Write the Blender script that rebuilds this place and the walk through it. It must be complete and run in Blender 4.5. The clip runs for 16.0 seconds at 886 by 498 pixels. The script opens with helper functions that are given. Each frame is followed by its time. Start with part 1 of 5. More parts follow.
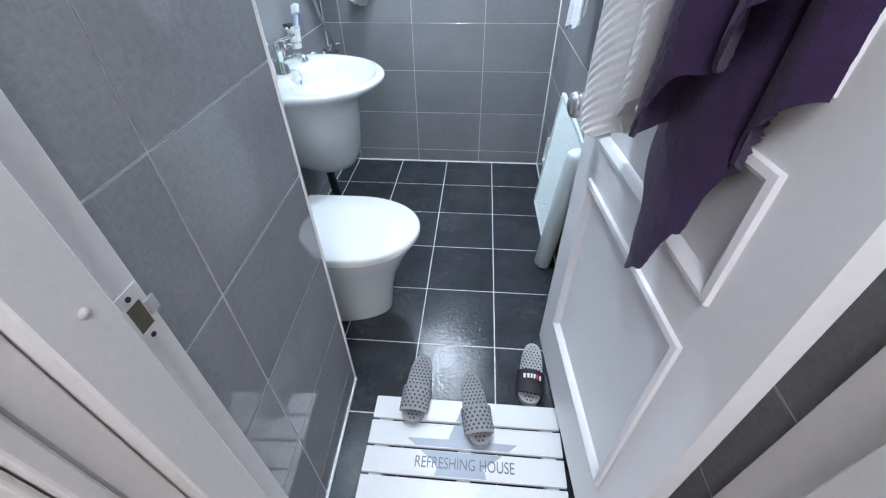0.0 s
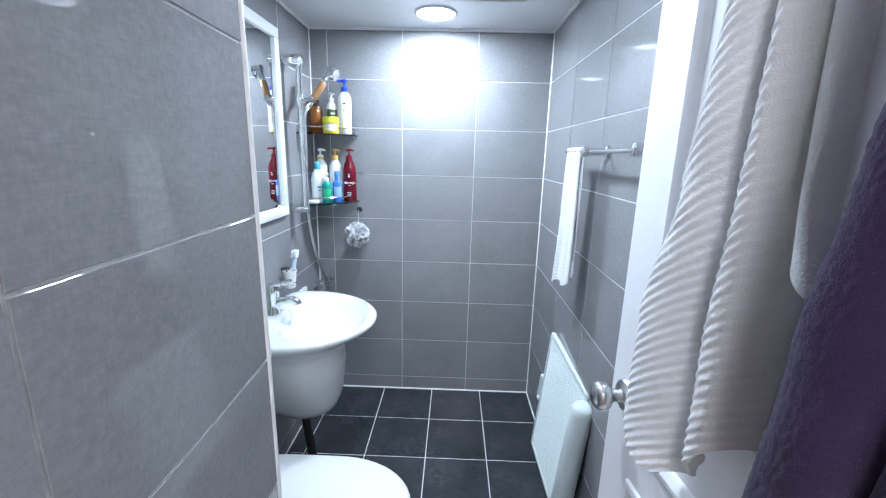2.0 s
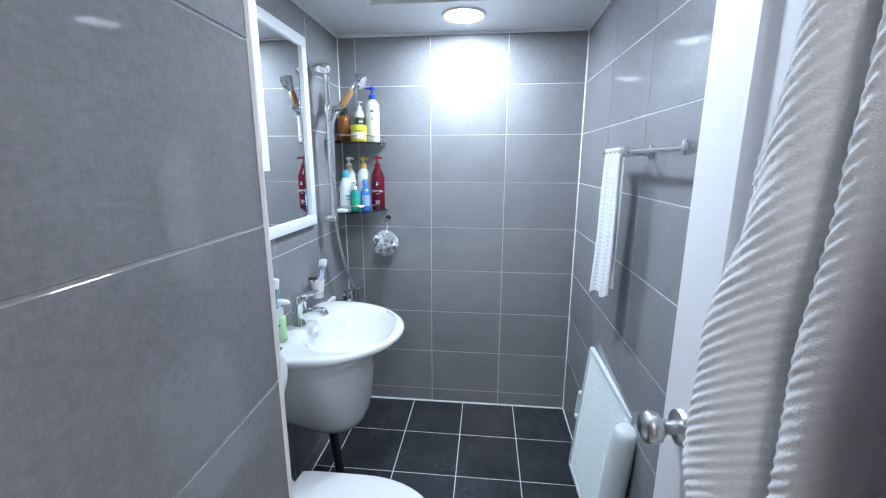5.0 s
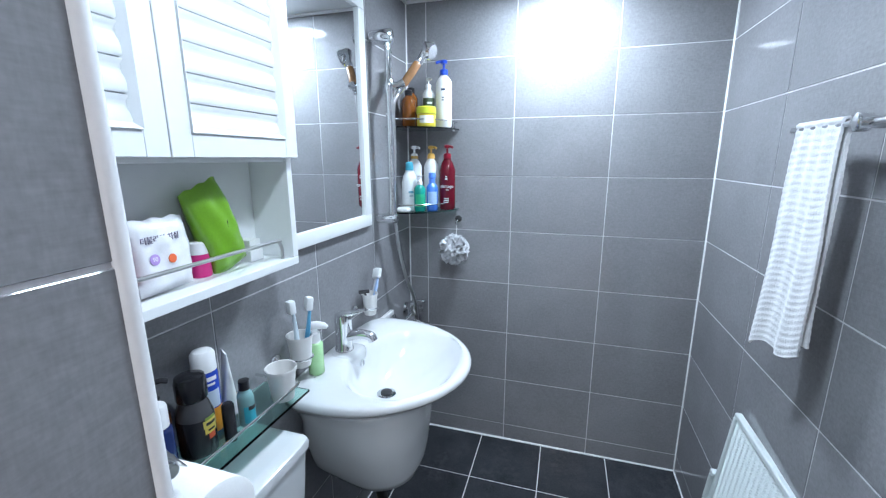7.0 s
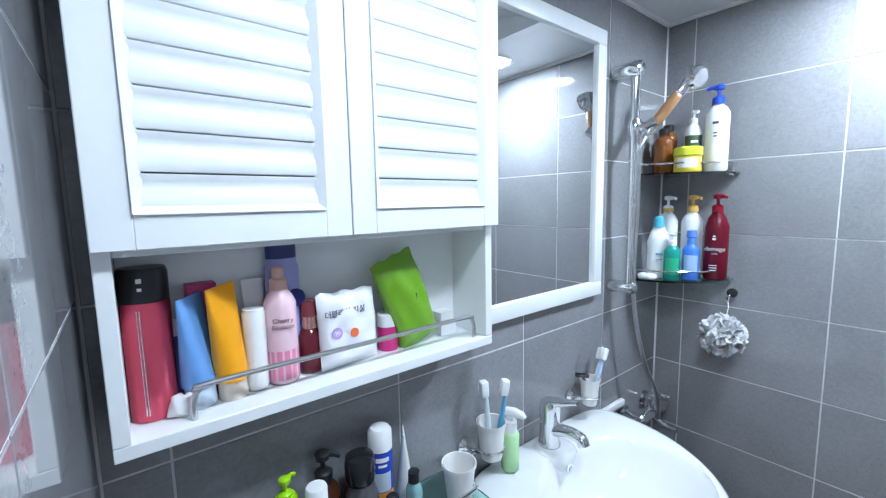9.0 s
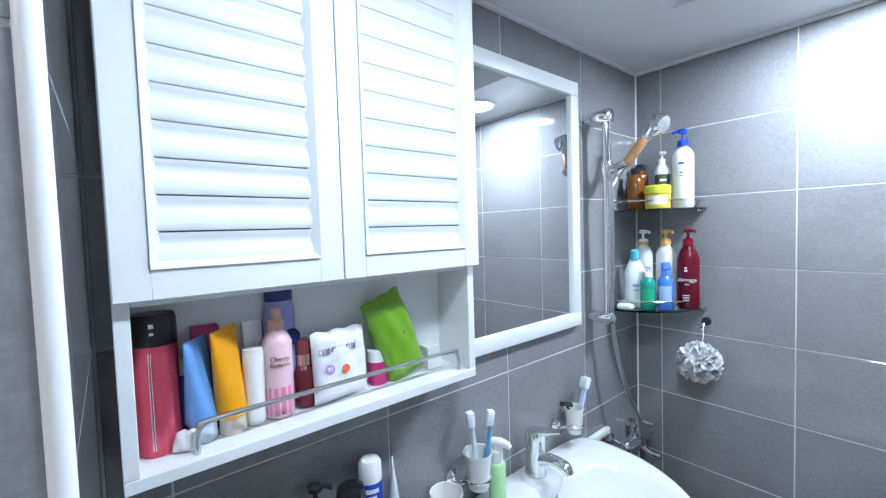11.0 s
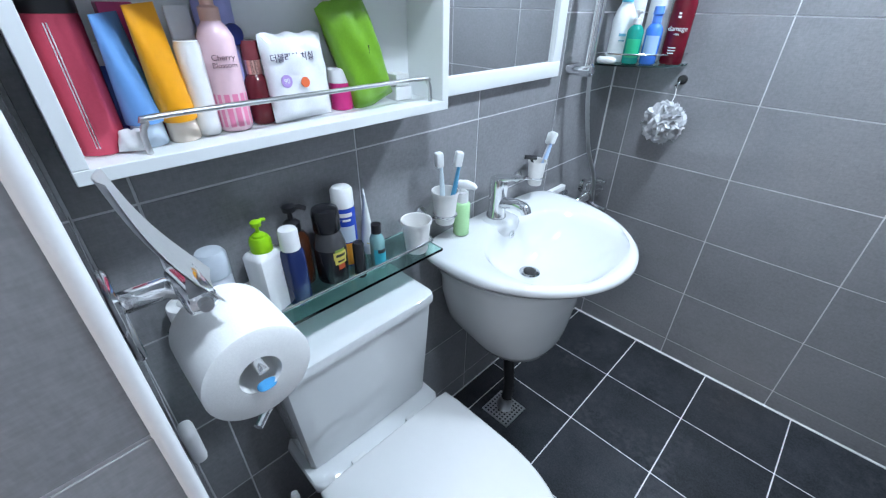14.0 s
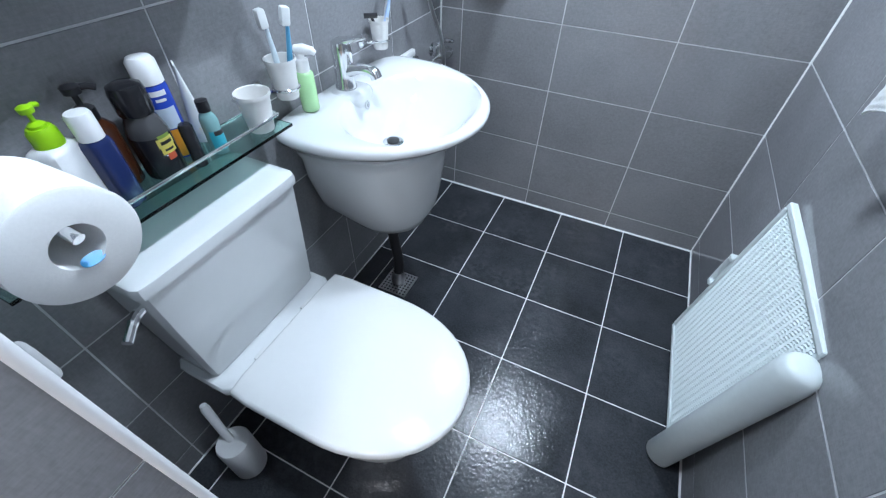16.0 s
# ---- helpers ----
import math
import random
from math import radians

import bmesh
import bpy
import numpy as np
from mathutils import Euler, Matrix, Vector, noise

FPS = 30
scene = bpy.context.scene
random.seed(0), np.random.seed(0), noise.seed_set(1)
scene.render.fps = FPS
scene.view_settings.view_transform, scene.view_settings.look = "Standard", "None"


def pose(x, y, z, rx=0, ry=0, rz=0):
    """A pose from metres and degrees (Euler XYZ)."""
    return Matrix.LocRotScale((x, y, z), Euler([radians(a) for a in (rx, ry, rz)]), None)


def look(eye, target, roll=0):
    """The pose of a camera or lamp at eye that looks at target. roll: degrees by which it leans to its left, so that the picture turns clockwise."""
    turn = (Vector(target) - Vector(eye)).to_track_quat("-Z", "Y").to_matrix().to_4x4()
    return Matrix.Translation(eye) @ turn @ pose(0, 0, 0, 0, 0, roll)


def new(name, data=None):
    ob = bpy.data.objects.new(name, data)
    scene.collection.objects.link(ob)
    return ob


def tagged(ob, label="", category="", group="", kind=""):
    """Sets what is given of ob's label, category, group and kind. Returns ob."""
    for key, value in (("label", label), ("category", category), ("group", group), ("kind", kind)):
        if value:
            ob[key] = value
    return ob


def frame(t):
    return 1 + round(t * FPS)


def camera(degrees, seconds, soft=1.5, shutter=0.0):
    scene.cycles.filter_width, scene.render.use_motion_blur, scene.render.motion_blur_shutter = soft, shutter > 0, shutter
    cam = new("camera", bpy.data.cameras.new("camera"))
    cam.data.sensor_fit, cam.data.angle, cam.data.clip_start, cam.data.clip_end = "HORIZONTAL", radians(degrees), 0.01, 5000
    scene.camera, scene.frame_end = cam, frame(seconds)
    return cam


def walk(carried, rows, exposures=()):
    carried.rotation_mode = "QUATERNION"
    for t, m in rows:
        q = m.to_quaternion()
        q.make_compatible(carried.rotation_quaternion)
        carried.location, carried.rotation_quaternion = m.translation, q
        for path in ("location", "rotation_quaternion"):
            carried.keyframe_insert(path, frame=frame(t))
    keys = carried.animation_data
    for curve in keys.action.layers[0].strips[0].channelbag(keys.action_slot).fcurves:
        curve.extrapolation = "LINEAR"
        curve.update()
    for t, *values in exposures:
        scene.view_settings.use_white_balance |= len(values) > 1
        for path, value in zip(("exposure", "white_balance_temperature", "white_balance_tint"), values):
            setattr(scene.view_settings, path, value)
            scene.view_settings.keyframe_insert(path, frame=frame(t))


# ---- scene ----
cam = camera(95.1, 16.0, soft=1.25)
PATH = [
    (0, (-0.405, -2.473, 1.322), (-0.548, -0.953, 0.029), -0.9),
    (0.5, (-0.432, -2.418, 1.327), (-0.51, -0.816, 0.132), 1.3),
    (1, (-0.475, -2.353, 1.369), (-0.519, -0.591, 0.423), 2.3),
    (1.5, (-0.494, -2.324, 1.431), (-0.505, -0.429, 0.791), 2.2),
    (2, (-0.499, -2.306, 1.45), (-0.543, -0.358, 0.998), 1.4),
    (2.5, (-0.506, -2.29, 1.464), (-0.559, -0.318, 1.135), 0.6),
    (3, (-0.492, -2.293, 1.481), (-0.58, -0.312, 1.221), 0.6),
    (5.5, (-0.487, -2.181, 1.436), (-0.792, -0.257, 0.98), -0.5),
    (6, (-0.475, -2.07, 1.471), (-0.994, -0.195, 1.008), -1.5),
    (6.5, (-0.486, -1.987, 1.463), (-0.975, -0.104, 0.999), -0.4),
    (7, (-0.557, -1.846, 1.411), (-1.12, 0.024, 0.977), -0.1),
    (7.5, (-0.597, -1.75, 1.422), (-1.462, 0.008, 1.025), 0.9),
    (8, (-0.586, -1.662, 1.44), (-1.849, -0.153, 1.084), 1.4),
    (8.5, (-0.592, -1.617, 1.451), (-2.124, -0.362, 1.169), -0.7),
    (11, (-0.521, -1.649, 1.492), (-2.061, -0.376, 1.399), -1.8),
    (11.5, (-0.54, -1.647, 1.452), (-2.032, -0.361, 1.105), -1.1),
    (12, (-0.562, -1.644, 1.428), (-2.015, -0.368, 0.92), -0.3),
    (12.5, (-0.578, -1.651, 1.418), (-1.999, -0.385, 0.803), 0.4),
    (13, (-0.581, -1.658, 1.403), (-1.957, -0.404, 0.672), 0.8),
    (13.5, (-0.57, -1.66, 1.381), (-1.875, -0.423, 0.505), 0.8),
    (14, (-0.552, -1.66, 1.356), (-1.756, -0.448, 0.315), 0.8),
    (14.5, (-0.549, -1.663, 1.332), (-1.627, -0.47, 0.141), 0.7),
    (15, (-0.542, -1.661, 1.313), (-1.436, -0.441, 0.005), 1.2),
    (15.5, (-0.513, -1.668, 1.295), (-1.231, -0.411, -0.084), 1.5),
    (16, (-0.492, -1.682, 1.288), (-1.073, -0.383, -0.118), 1.7),
]
walk(cam, [(t, look(eye, target, roll)) for t, eye, target, roll in PATH],
     exposures=[(0.0, -0.05), (1.0, 0.12), (2.0, -0.02), (3.0, -0.18), (5.5, -0.32), (12.5, -0.37), (14.5, -0.22), (16.0, -0.12)])


# ---- world and light ----
world = bpy.data.worlds.new("world")
scene.world = world
world.use_nodes = True
world.node_tree.nodes["Background"].inputs[0].default_value = (0.75, 0.8, 0.9, 1)
world.node_tree.nodes["Background"].inputs[1].default_value = 0.05
CEIL = 2.087
LEFT, FRONT = -1.285, -2.19
LAMPS = ((-0.605, -0.25), (-0.605, -1.27))
LAMP_STRENGTHS, HALL_FILL_STRENGTH = (345.0, 222.0), 40.0


# ---- materials ----
def material(name, base, rough=0.5, metal=0.0, scale=30.0, vary=0.08, bump=0.0, bump_scale=None, coat=0.0, random_tint=0.0, spec=0.5,
             stretch=(1, 1, 1), rough_vary=0.0, trans=0.0, ior=1.45, sheen=0.0, subsurf=0.0, emit=None):
    """A procedural surface: two scales of noise in the colour, grain in the relief."""
    m = bpy.data.materials.new(name)
    m.use_nodes = True
    t = m.node_tree
    n, l = t.nodes, t.links
    b = n["Principled BSDF"]
    c = (*base, 1)
    b.inputs["Base Color"].default_value = c
    b.inputs["Roughness"].default_value = rough
    b.inputs["Metallic"].default_value = metal
    b.inputs["Coat Weight"].default_value = coat
    b.inputs["Coat Roughness"].default_value = 0.06
    b.inputs["Specular IOR Level"].default_value = spec
    b.inputs["IOR"].default_value = ior
    b.inputs["Transmission Weight"].default_value = trans
    b.inputs["Sheen Weight"].default_value = sheen
    b.inputs["Subsurface Weight"].default_value = subsurf
    if emit:
        b.inputs["Emission Color"].default_value = (*emit[:3], 1)
        b.inputs["Emission Strength"].default_value = emit[3]
    tc = n.new("ShaderNodeTexCoord")
    info = n.new("ShaderNodeObjectInfo")
    shift = n.new("ShaderNodeVectorMath")
    shift.operation = "ADD"
    mult = n.new("ShaderNodeVectorMath")
    mult.operation = "SCALE"
    mult.inputs["Scale"].default_value = 37.0
    comb = n.new("ShaderNodeCombineXYZ")
    for i in range(3):
        l.new(info.outputs["Random"], comb.inputs[i])
    l.new(comb.outputs[0], mult.inputs[0])
    l.new(tc.outputs["Object"], shift.inputs[0])
    l.new(mult.outputs[0], shift.inputs[1])
    mp = n.new("ShaderNodeMapping")
    mp.inputs["Scale"].default_value = stretch
    l.new(shift.outputs[0], mp.inputs[0])

    def tex(s, detail=4.0, r=0.6):
        x = n.new("ShaderNodeTexNoise")
        x.inputs["Scale"].default_value, x.inputs["Detail"].default_value, x.inputs["Roughness"].default_value = s, detail, r
        l.new(mp.outputs[0], x.inputs["Vector"])
        return x

    if vary > 0:
        fine, wide = tex(scale * 6, 3), tex(scale * 0.25, 4)
        add = n.new("ShaderNodeMath")
        add.operation = "MULTIPLY_ADD"
        l.new(wide.outputs["Fac"], add.inputs[0])
        add.inputs[1].default_value = 1.0
        l.new(fine.outputs["Fac"], add.inputs[2])
        rng = n.new("ShaderNodeMapRange")
        rng.inputs["From Min"].default_value, rng.inputs["From Max"].default_value = 0.6, 1.4
        rng.inputs["To Min"].default_value, rng.inputs["To Max"].default_value = 1 - vary, 1 + vary
        l.new(add.outputs[0], rng.inputs["Value"])
        last = rng.outputs[0]
        if random_tint:
            r2 = n.new("ShaderNodeMapRange")
            r2.inputs["To Min"].default_value, r2.inputs["To Max"].default_value = 1 - random_tint, 1 + random_tint
            l.new(info.outputs["Random"], r2.inputs["Value"])
            mm = n.new("ShaderNodeMath")
            mm.operation = "MULTIPLY"
            l.new(last, mm.inputs[0])
            l.new(r2.outputs[0], mm.inputs[1])
            last = mm.outputs[0]
        col = n.new("ShaderNodeVectorMath")
        col.operation = "SCALE"
        col.inputs[0].default_value = base
        l.new(last, col.inputs["Scale"])
        l.new(col.outputs[0], b.inputs["Base Color"])
        if rough_vary:
            rr = n.new("ShaderNodeMapRange")
            rr.inputs["From Min"].default_value, rr.inputs["From Max"].default_value = 0.35, 0.65
            rr.inputs["To Min"].default_value, rr.inputs["To Max"].default_value = max(0.02, rough - rough_vary), rough + rough_vary
            l.new(wide.outputs["Fac"], rr.inputs["Value"])
            l.new(rr.outputs[0], b.inputs["Roughness"])
    if bump > 0:
        bt = tex(bump_scale or scale * 8, 3)
        bp = n.new("ShaderNodeBump")
        bp.inputs["Strength"].default_value = bump
        bp.inputs["Distance"].default_value = 0.002
        l.new(bt.outputs["Fac"], bp.inputs["Height"])
        l.new(bp.outputs[0], b.inputs["Normal"])
    return m


def woven_tile(name, base, rough):
    """Glazed tile with a linen-like weave, soft clouds and a tone of its own for each tile."""
    m = material(name, base, rough, scale=18, vary=0.15, bump=0.003, bump_scale=500, random_tint=0.06, spec=0.5, rough_vary=0.008)
    n, l = m.node_tree.nodes, m.node_tree.links
    b = n["Principled BSDF"]
    src = b.inputs["Base Color"].links[0].from_socket
    tc = n.new("ShaderNodeTexCoord")
    last = None
    for sc in ((45, 330, 1), (330, 60, 1)):
        mp = n.new("ShaderNodeMapping")
        mp.inputs["Scale"].default_value = sc
        l.new(tc.outputs["Object"], mp.inputs[0])
        t = n.new("ShaderNodeTexNoise")
        t.inputs["Scale"].default_value, t.inputs["Detail"].default_value = 1.0, 2.0
        l.new(mp.outputs[0], t.inputs["Vector"])
        if last is None:
            last = t.outputs["Fac"]
        else:
            ad = n.new("ShaderNodeMath")
            ad.operation = "ADD"
            l.new(last, ad.inputs[0])
            l.new(t.outputs["Fac"], ad.inputs[1])
            last = ad.outputs[0]
    r = n.new("ShaderNodeMapRange")
    r.inputs["From Min"].default_value, r.inputs["From Max"].default_value = 0.65, 1.35
    r.inputs["To Min"].default_value, r.inputs["To Max"].default_value = 0.92, 1.08
    l.new(last, r.inputs["Value"])
    mul = n.new("ShaderNodeVectorMath")
    mul.operation = "SCALE"
    l.new(src, mul.inputs[0])
    l.new(r.outputs[0], mul.inputs["Scale"])
    l.new(mul.outputs[0], b.inputs["Base Color"])
    return m


wall_tile_mat = woven_tile("wall_tile_glaze", (0.255, 0.255, 0.268), 0.02)
floor_tile_mat = material("floor_tile_slate", (0.036, 0.039, 0.045), 0.135, scale=30, vary=0.45, bump=0.65, bump_scale=75, random_tint=0.1, spec=0.5, rough_vary=0.07)
def water_marks(m, pale, amount):
    """Dried, pale water marks with ragged rims over a surface."""
    n, l = m.node_tree.nodes, m.node_tree.links
    b = n["Principled BSDF"]
    src = b.inputs["Base Color"].links[0].from_socket
    geo = n.new("ShaderNodeNewGeometry")
    big, small = n.new("ShaderNodeTexNoise"), n.new("ShaderNodeTexNoise")
    for x, sc, dt in ((big, 4.5, 8.0), (small, 38.0, 5.0)):
        x.inputs["Scale"].default_value, x.inputs["Detail"].default_value = sc, dt
        l.new(geo.outputs["Position"], x.inputs["Vector"])
    fac = n.new("ShaderNodeMapRange")
    fac.inputs["From Min"].default_value, fac.inputs["From Max"].default_value = 0.5, 0.68
    l.new(big.outputs["Fac"], fac.inputs["Value"])
    f2 = n.new("ShaderNodeMapRange")
    f2.inputs["From Min"].default_value, f2.inputs["From Max"].default_value = 0.42, 0.62
    f2.inputs["To Max"].default_value = amount
    l.new(small.outputs["Fac"], f2.inputs["Value"])
    mul = n.new("ShaderNodeMath")
    mul.operation = "MULTIPLY"
    l.new(fac.outputs[0], mul.inputs[0])
    l.new(f2.outputs[0], mul.inputs[1])
    mix = n.new("ShaderNodeMix")
    mix.data_type = "RGBA"
    l.new(mul.outputs[0], mix.inputs[0])
    l.new(src, mix.inputs[6])
    mix.inputs[7].default_value = (*pale, 1)
    l.new(mix.outputs[2], b.inputs["Base Color"])


water_marks(floor_tile_mat, (0.15, 0.16, 0.18), 0.2)
grout_mat = material("wall_grout", (0.62, 0.62, 0.64), 0.8, vary=0.12, scale=40)
floor_grout_mat = material("floor_grout", (0.72, 0.72, 0.73), 0.75, vary=0.15, scale=30)
white_pvc = material("white_pvc", (0.8, 0.8, 0.8), 0.35, vary=0.03, bump=0.02)
ceiling_mat = material("ceiling_panel", (0.74, 0.75, 0.76), 0.16, vary=0.03, scale=4)
ceramic = material("white_ceramic", (0.7, 0.715, 0.72), 0.08, vary=0.012, scale=6, coat=0.4)
seat_plastic = material("white_seat_plastic", (0.72, 0.725, 0.72), 0.18, vary=0.012, scale=8)
door_paint = material("white_door_paint", (0.79, 0.78, 0.8), 0.38, vary=0.03, scale=12, bump=0.05, bump_scale=120)
frame_paint = material("grey_white_frame_paint", (0.66, 0.64, 0.63), 0.42, vary=0.06, scale=14, bump=0.08, bump_scale=160)
cabinet_paint = material("white_cabinet_foil", (0.8, 0.82, 0.82), 0.32, vary=0.02, scale=8)
chrome = material("chrome", (0.78, 0.79, 0.8), 0.1, metal=1.0, vary=0.05, scale=20)
steel = material("brushed_steel", (0.6, 0.6, 0.6), 0.28, metal=1.0, vary=0.1, scale=30, stretch=(1, 1, 8))
# dark rubber parts; also the painted shade inside small holes
dark_gap = material("dark_rubber_and_hole_shade", (0.02, 0.02, 0.022), 0.5, vary=0.1)
hall_paper = material("hall_wallpaper", (0.62, 0.6, 0.6), 0.8, vary=0.05, bump=0.1)
hall_wood = material("hall_floor_wood", (0.3, 0.2, 0.12), 0.4, vary=0.25, scale=12, stretch=(1, 6, 1))


def glass_material(name, tint, rough=0.02, ior=1.45):
    m = bpy.data.materials.new(name)
    m.use_nodes = True
    b = m.node_tree.nodes["Principled BSDF"]
    b.inputs["Base Color"].default_value = (*tint, 1)
    b.inputs["Roughness"].default_value = rough
    b.inputs["IOR"].default_value = ior
    b.inputs["Transmission Weight"].default_value = 1.0
    return m


green_glass = glass_material("green_tinted_glass", (0.55, 0.88, 0.81))
grey_glass = glass_material("grey_tinted_glass", (0.42, 0.47, 0.47))
mirror_mat = bpy.data.materials.new("mirror_silver")
mirror_mat.use_nodes = True
_b = mirror_mat.node_tree.nodes["Principled BSDF"]
_b.inputs["Base Color"].default_value = (0.86, 0.88, 0.88, 1)
_b.inputs["Metallic"].default_value, _b.inputs["Roughness"].default_value = 1.0, 0.015


# ---- mesh tools ----
def mesh_of(bm, name, mat, smooth=None):
    bmesh.ops.recalc_face_normals(bm, faces=bm.faces)
    me = bpy.data.meshes.new(name)
    bm.to_mesh(me)
    bm.free()
    for m in (mat if isinstance(mat, (list, tuple)) else [mat]):
        me.materials.append(m)
    if smooth is not None:
        me.shade_smooth()
        me.set_sharp_from_angle(angle=radians(smooth))
    return me


def part(name, bm, mat, parent=None, label="", smooth=35):
    """Links a bmesh, given in the world's metres, as one mesh under a thing or under a part."""
    ob = new(name, mesh_of(bm, name, mat, smooth))
    if parent:
        ob.parent = parent
        ob.matrix_parent_inverse = world_of(parent).inverted()
    return tagged(ob, label)


def world_of(ob):
    m = ob.matrix_basis.copy()
    while ob.parent:
        m = ob.parent.matrix_basis @ ob.matrix_parent_inverse @ m
        ob = ob.parent
    return m


def thing(name, label, category, x, y, z, rz=0.0, group=""):
    ob = new(name)
    ob.empty_display_size = 0.02
    ob.matrix_basis = pose(x, y, z, 0, 0, rz)
    return tagged(ob, label, category, group)


def box(x0, x1, y0, y1, z0, z1, bevel=0.0, segments=2, bm=None):
    b2 = bmesh.new()
    bmesh.ops.create_cube(b2, size=1, matrix=Matrix.Translation(((x0 + x1) / 2, (y0 + y1) / 2, (z0 + z1) / 2)) @ Matrix.Diagonal((abs(x1 - x0), abs(y1 - y0), abs(z1 - z0), 1)))
    if bevel:
        bmesh.ops.bevel(b2, geom=b2.edges, offset=bevel, segments=segments, affect="EDGES", profile=0.5)
    return b2 if bm is None else add(bm, b2)


def add(bm, other, m=None):
    """Joins other into bm, moved by m."""
    if m is not None:
        bmesh.ops.transform(other, matrix=m, verts=other.verts)
    tmp = bpy.data.meshes.new("tmp")
    other.to_mesh(tmp)
    other.free()
    bm.from_mesh(tmp)
    bpy.data.meshes.remove(tmp)
    return bm


def moved(bm, m):
    bmesh.ops.transform(bm, matrix=m, verts=bm.verts)
    return bm


def loft(rings, cap0=True, cap1=True, closed=True, bm=None):
    """A skin over rings of equally many points."""
    bm = bm or bmesh.new()
    vs = [[bm.verts.new(p) for p in r] for r in rings]
    n = len(rings[0])
    for a, b in zip(vs, vs[1:]):
        for i in range(n if closed else n - 1):
            j = (i + 1) % n
            bm.faces.new((a[i], a[j], b[j], b[i]))
    if cap0 and closed:
        bm.faces.new(vs[0])
    if cap1 and closed:
        bm.faces.new(vs[-1])
    return bm


def lathe(profile, x=0.0, y=0.0, z=0.0, n=24, m=None, sx=1.0, sy=1.0):
    """Turns (radius, height) pairs about the upright axis through x, y."""
    bm = loft([[Vector((sx * r * math.cos(2 * math.pi * i / n), sy * r * math.sin(2 * math.pi * i / n), h)) for i in range(n)] for r, h in profile])
    return moved(bm, m if m is not None else pose(x, y, z))


def tube(points, r, n=10, closed=False):
    """A round bar along points."""
    pts = [Vector(p) for p in points]
    rings, up = [], None
    for i, p in enumerate(pts):
        a, b = pts[max(i - 1, 0)], pts[min(i + 1, len(pts) - 1)]
        d = (b - a).normalized()
        if up is None:
            up = d.orthogonal().normalized()
        up = (up - d * up.dot(d)).normalized()
        side = d.cross(up)
        rr = r[i] if isinstance(r, (list, tuple)) else r
        rings.append([p + rr * (math.cos(2 * math.pi * k / n) * up + math.sin(2 * math.pi * k / n) * side) for k in range(n)])
    return loft(rings)


def arc(points, steps=8):
    """A smooth line through points (Catmull-Rom)."""
    p = [Vector(q) for q in points]
    p = [2 * p[0] - p[1]] + p + [2 * p[-1] - p[-2]]
    out = []
    for i in range(1, len(p) - 2):
        for k in range(steps):
            t = k / steps
            out.append(0.5 * (2 * p[i] + (p[i + 1] - p[i - 1]) * t + (2 * p[i - 1] - 5 * p[i] + 4 * p[i + 1] - p[i + 2]) * t * t + (3 * p[i] - p[i - 1] - 3 * p[i + 1] + p[i + 2]) * t ** 3))
    return out + [p[-2]]


def superring(cx, cy, z, ax, ay, n=32, e=2.0, front=None):
    """A closed ring, ellipse (e 2) to rounded box (e 8), at height z."""
    out = []
    for i in range(n):
        a = 2 * math.pi * i / n
        c, s = math.cos(a), math.sin(a)
        k = (abs(c) ** e + abs(s) ** e) ** (-1 / e)
        out.append(Vector((cx + ax * k * c, cy + ay * k * s, z)))
    return out


def words(name, text, size, m, mat, parent, depth=0.0004):
    cu = bpy.data.curves.new(name, "FONT")
    cu.body, cu.size, cu.align_x, cu.align_y, cu.extrude = text, size, "CENTER", "CENTER", depth
    tmp = bpy.data.objects.new(name, cu)
    scene.collection.objects.link(tmp)
    bpy.context.view_layer.update()
    me = bpy.data.meshes.new_from_object(tmp.evaluated_get(bpy.context.evaluated_depsgraph_get()))
    bpy.data.objects.remove(tmp)
    me.materials.clear()
    me.materials.append(mat)
    ob = new(name, me)
    ob.parent = parent
    ob.matrix_parent_inverse = world_of(parent).inverted()
    ob.matrix_basis = m
    return ob


# ---- structure ----
def structure(name, bm, mat, label, category, smooth=None):
    return tagged(part(name, bm, mat, None, "", smooth), label, category, "", "structure")


NX0, NX1, NY0 = -0.795, -0.811, -1.672  # the short wall beside the door: its plane at the jamb and at the corner, and the corner
wall_back = structure("wall_back", box(LEFT - 0.1, 0.1, 0.0015, 0.12, -0.05, 2.3), grout_mat, "grey tiled back wall under the lamp", "wall")
wall_left = structure("wall_left", box(LEFT - 0.12, LEFT - 0.0015, -1.78, 0.0015, -0.05, 2.3), grout_mat, "grey tiled wall behind basin and toilet", "wall")
wall_right = structure("wall_right", box(0.0015, 0.12, -2.203, 0.0015, -0.05, 2.3), grout_mat, "grey tiled wall with a towel bar", "wall")
bm = bmesh.new()
ring = [(LEFT - 0.0015, NY0 - 0.0015), (NX1 - 0.0015, NY0 - 0.0015), (NX0 - 0.0015, -2.19), (NX0 - 0.0015, -2.33), (LEFT - 0.12, -2.33), (LEFT - 0.12, NY0 - 0.12), (LEFT - 0.008, NY0 - 0.12)]
loft([[Vector((x, y, z)) for x, y in ring] for z in (-0.05, 2.3)], bm=bm)
wall_near = structure("wall_near", bm, grout_mat, "grey tiled wall corner between door and toilet", "wall")
floor = structure("floor", box(LEFT - 0.02, 0.01, -2.184, 0.01, -0.06, -0.0012), floor_grout_mat, "dark grey tiled bathroom floor with white grout", "floor")

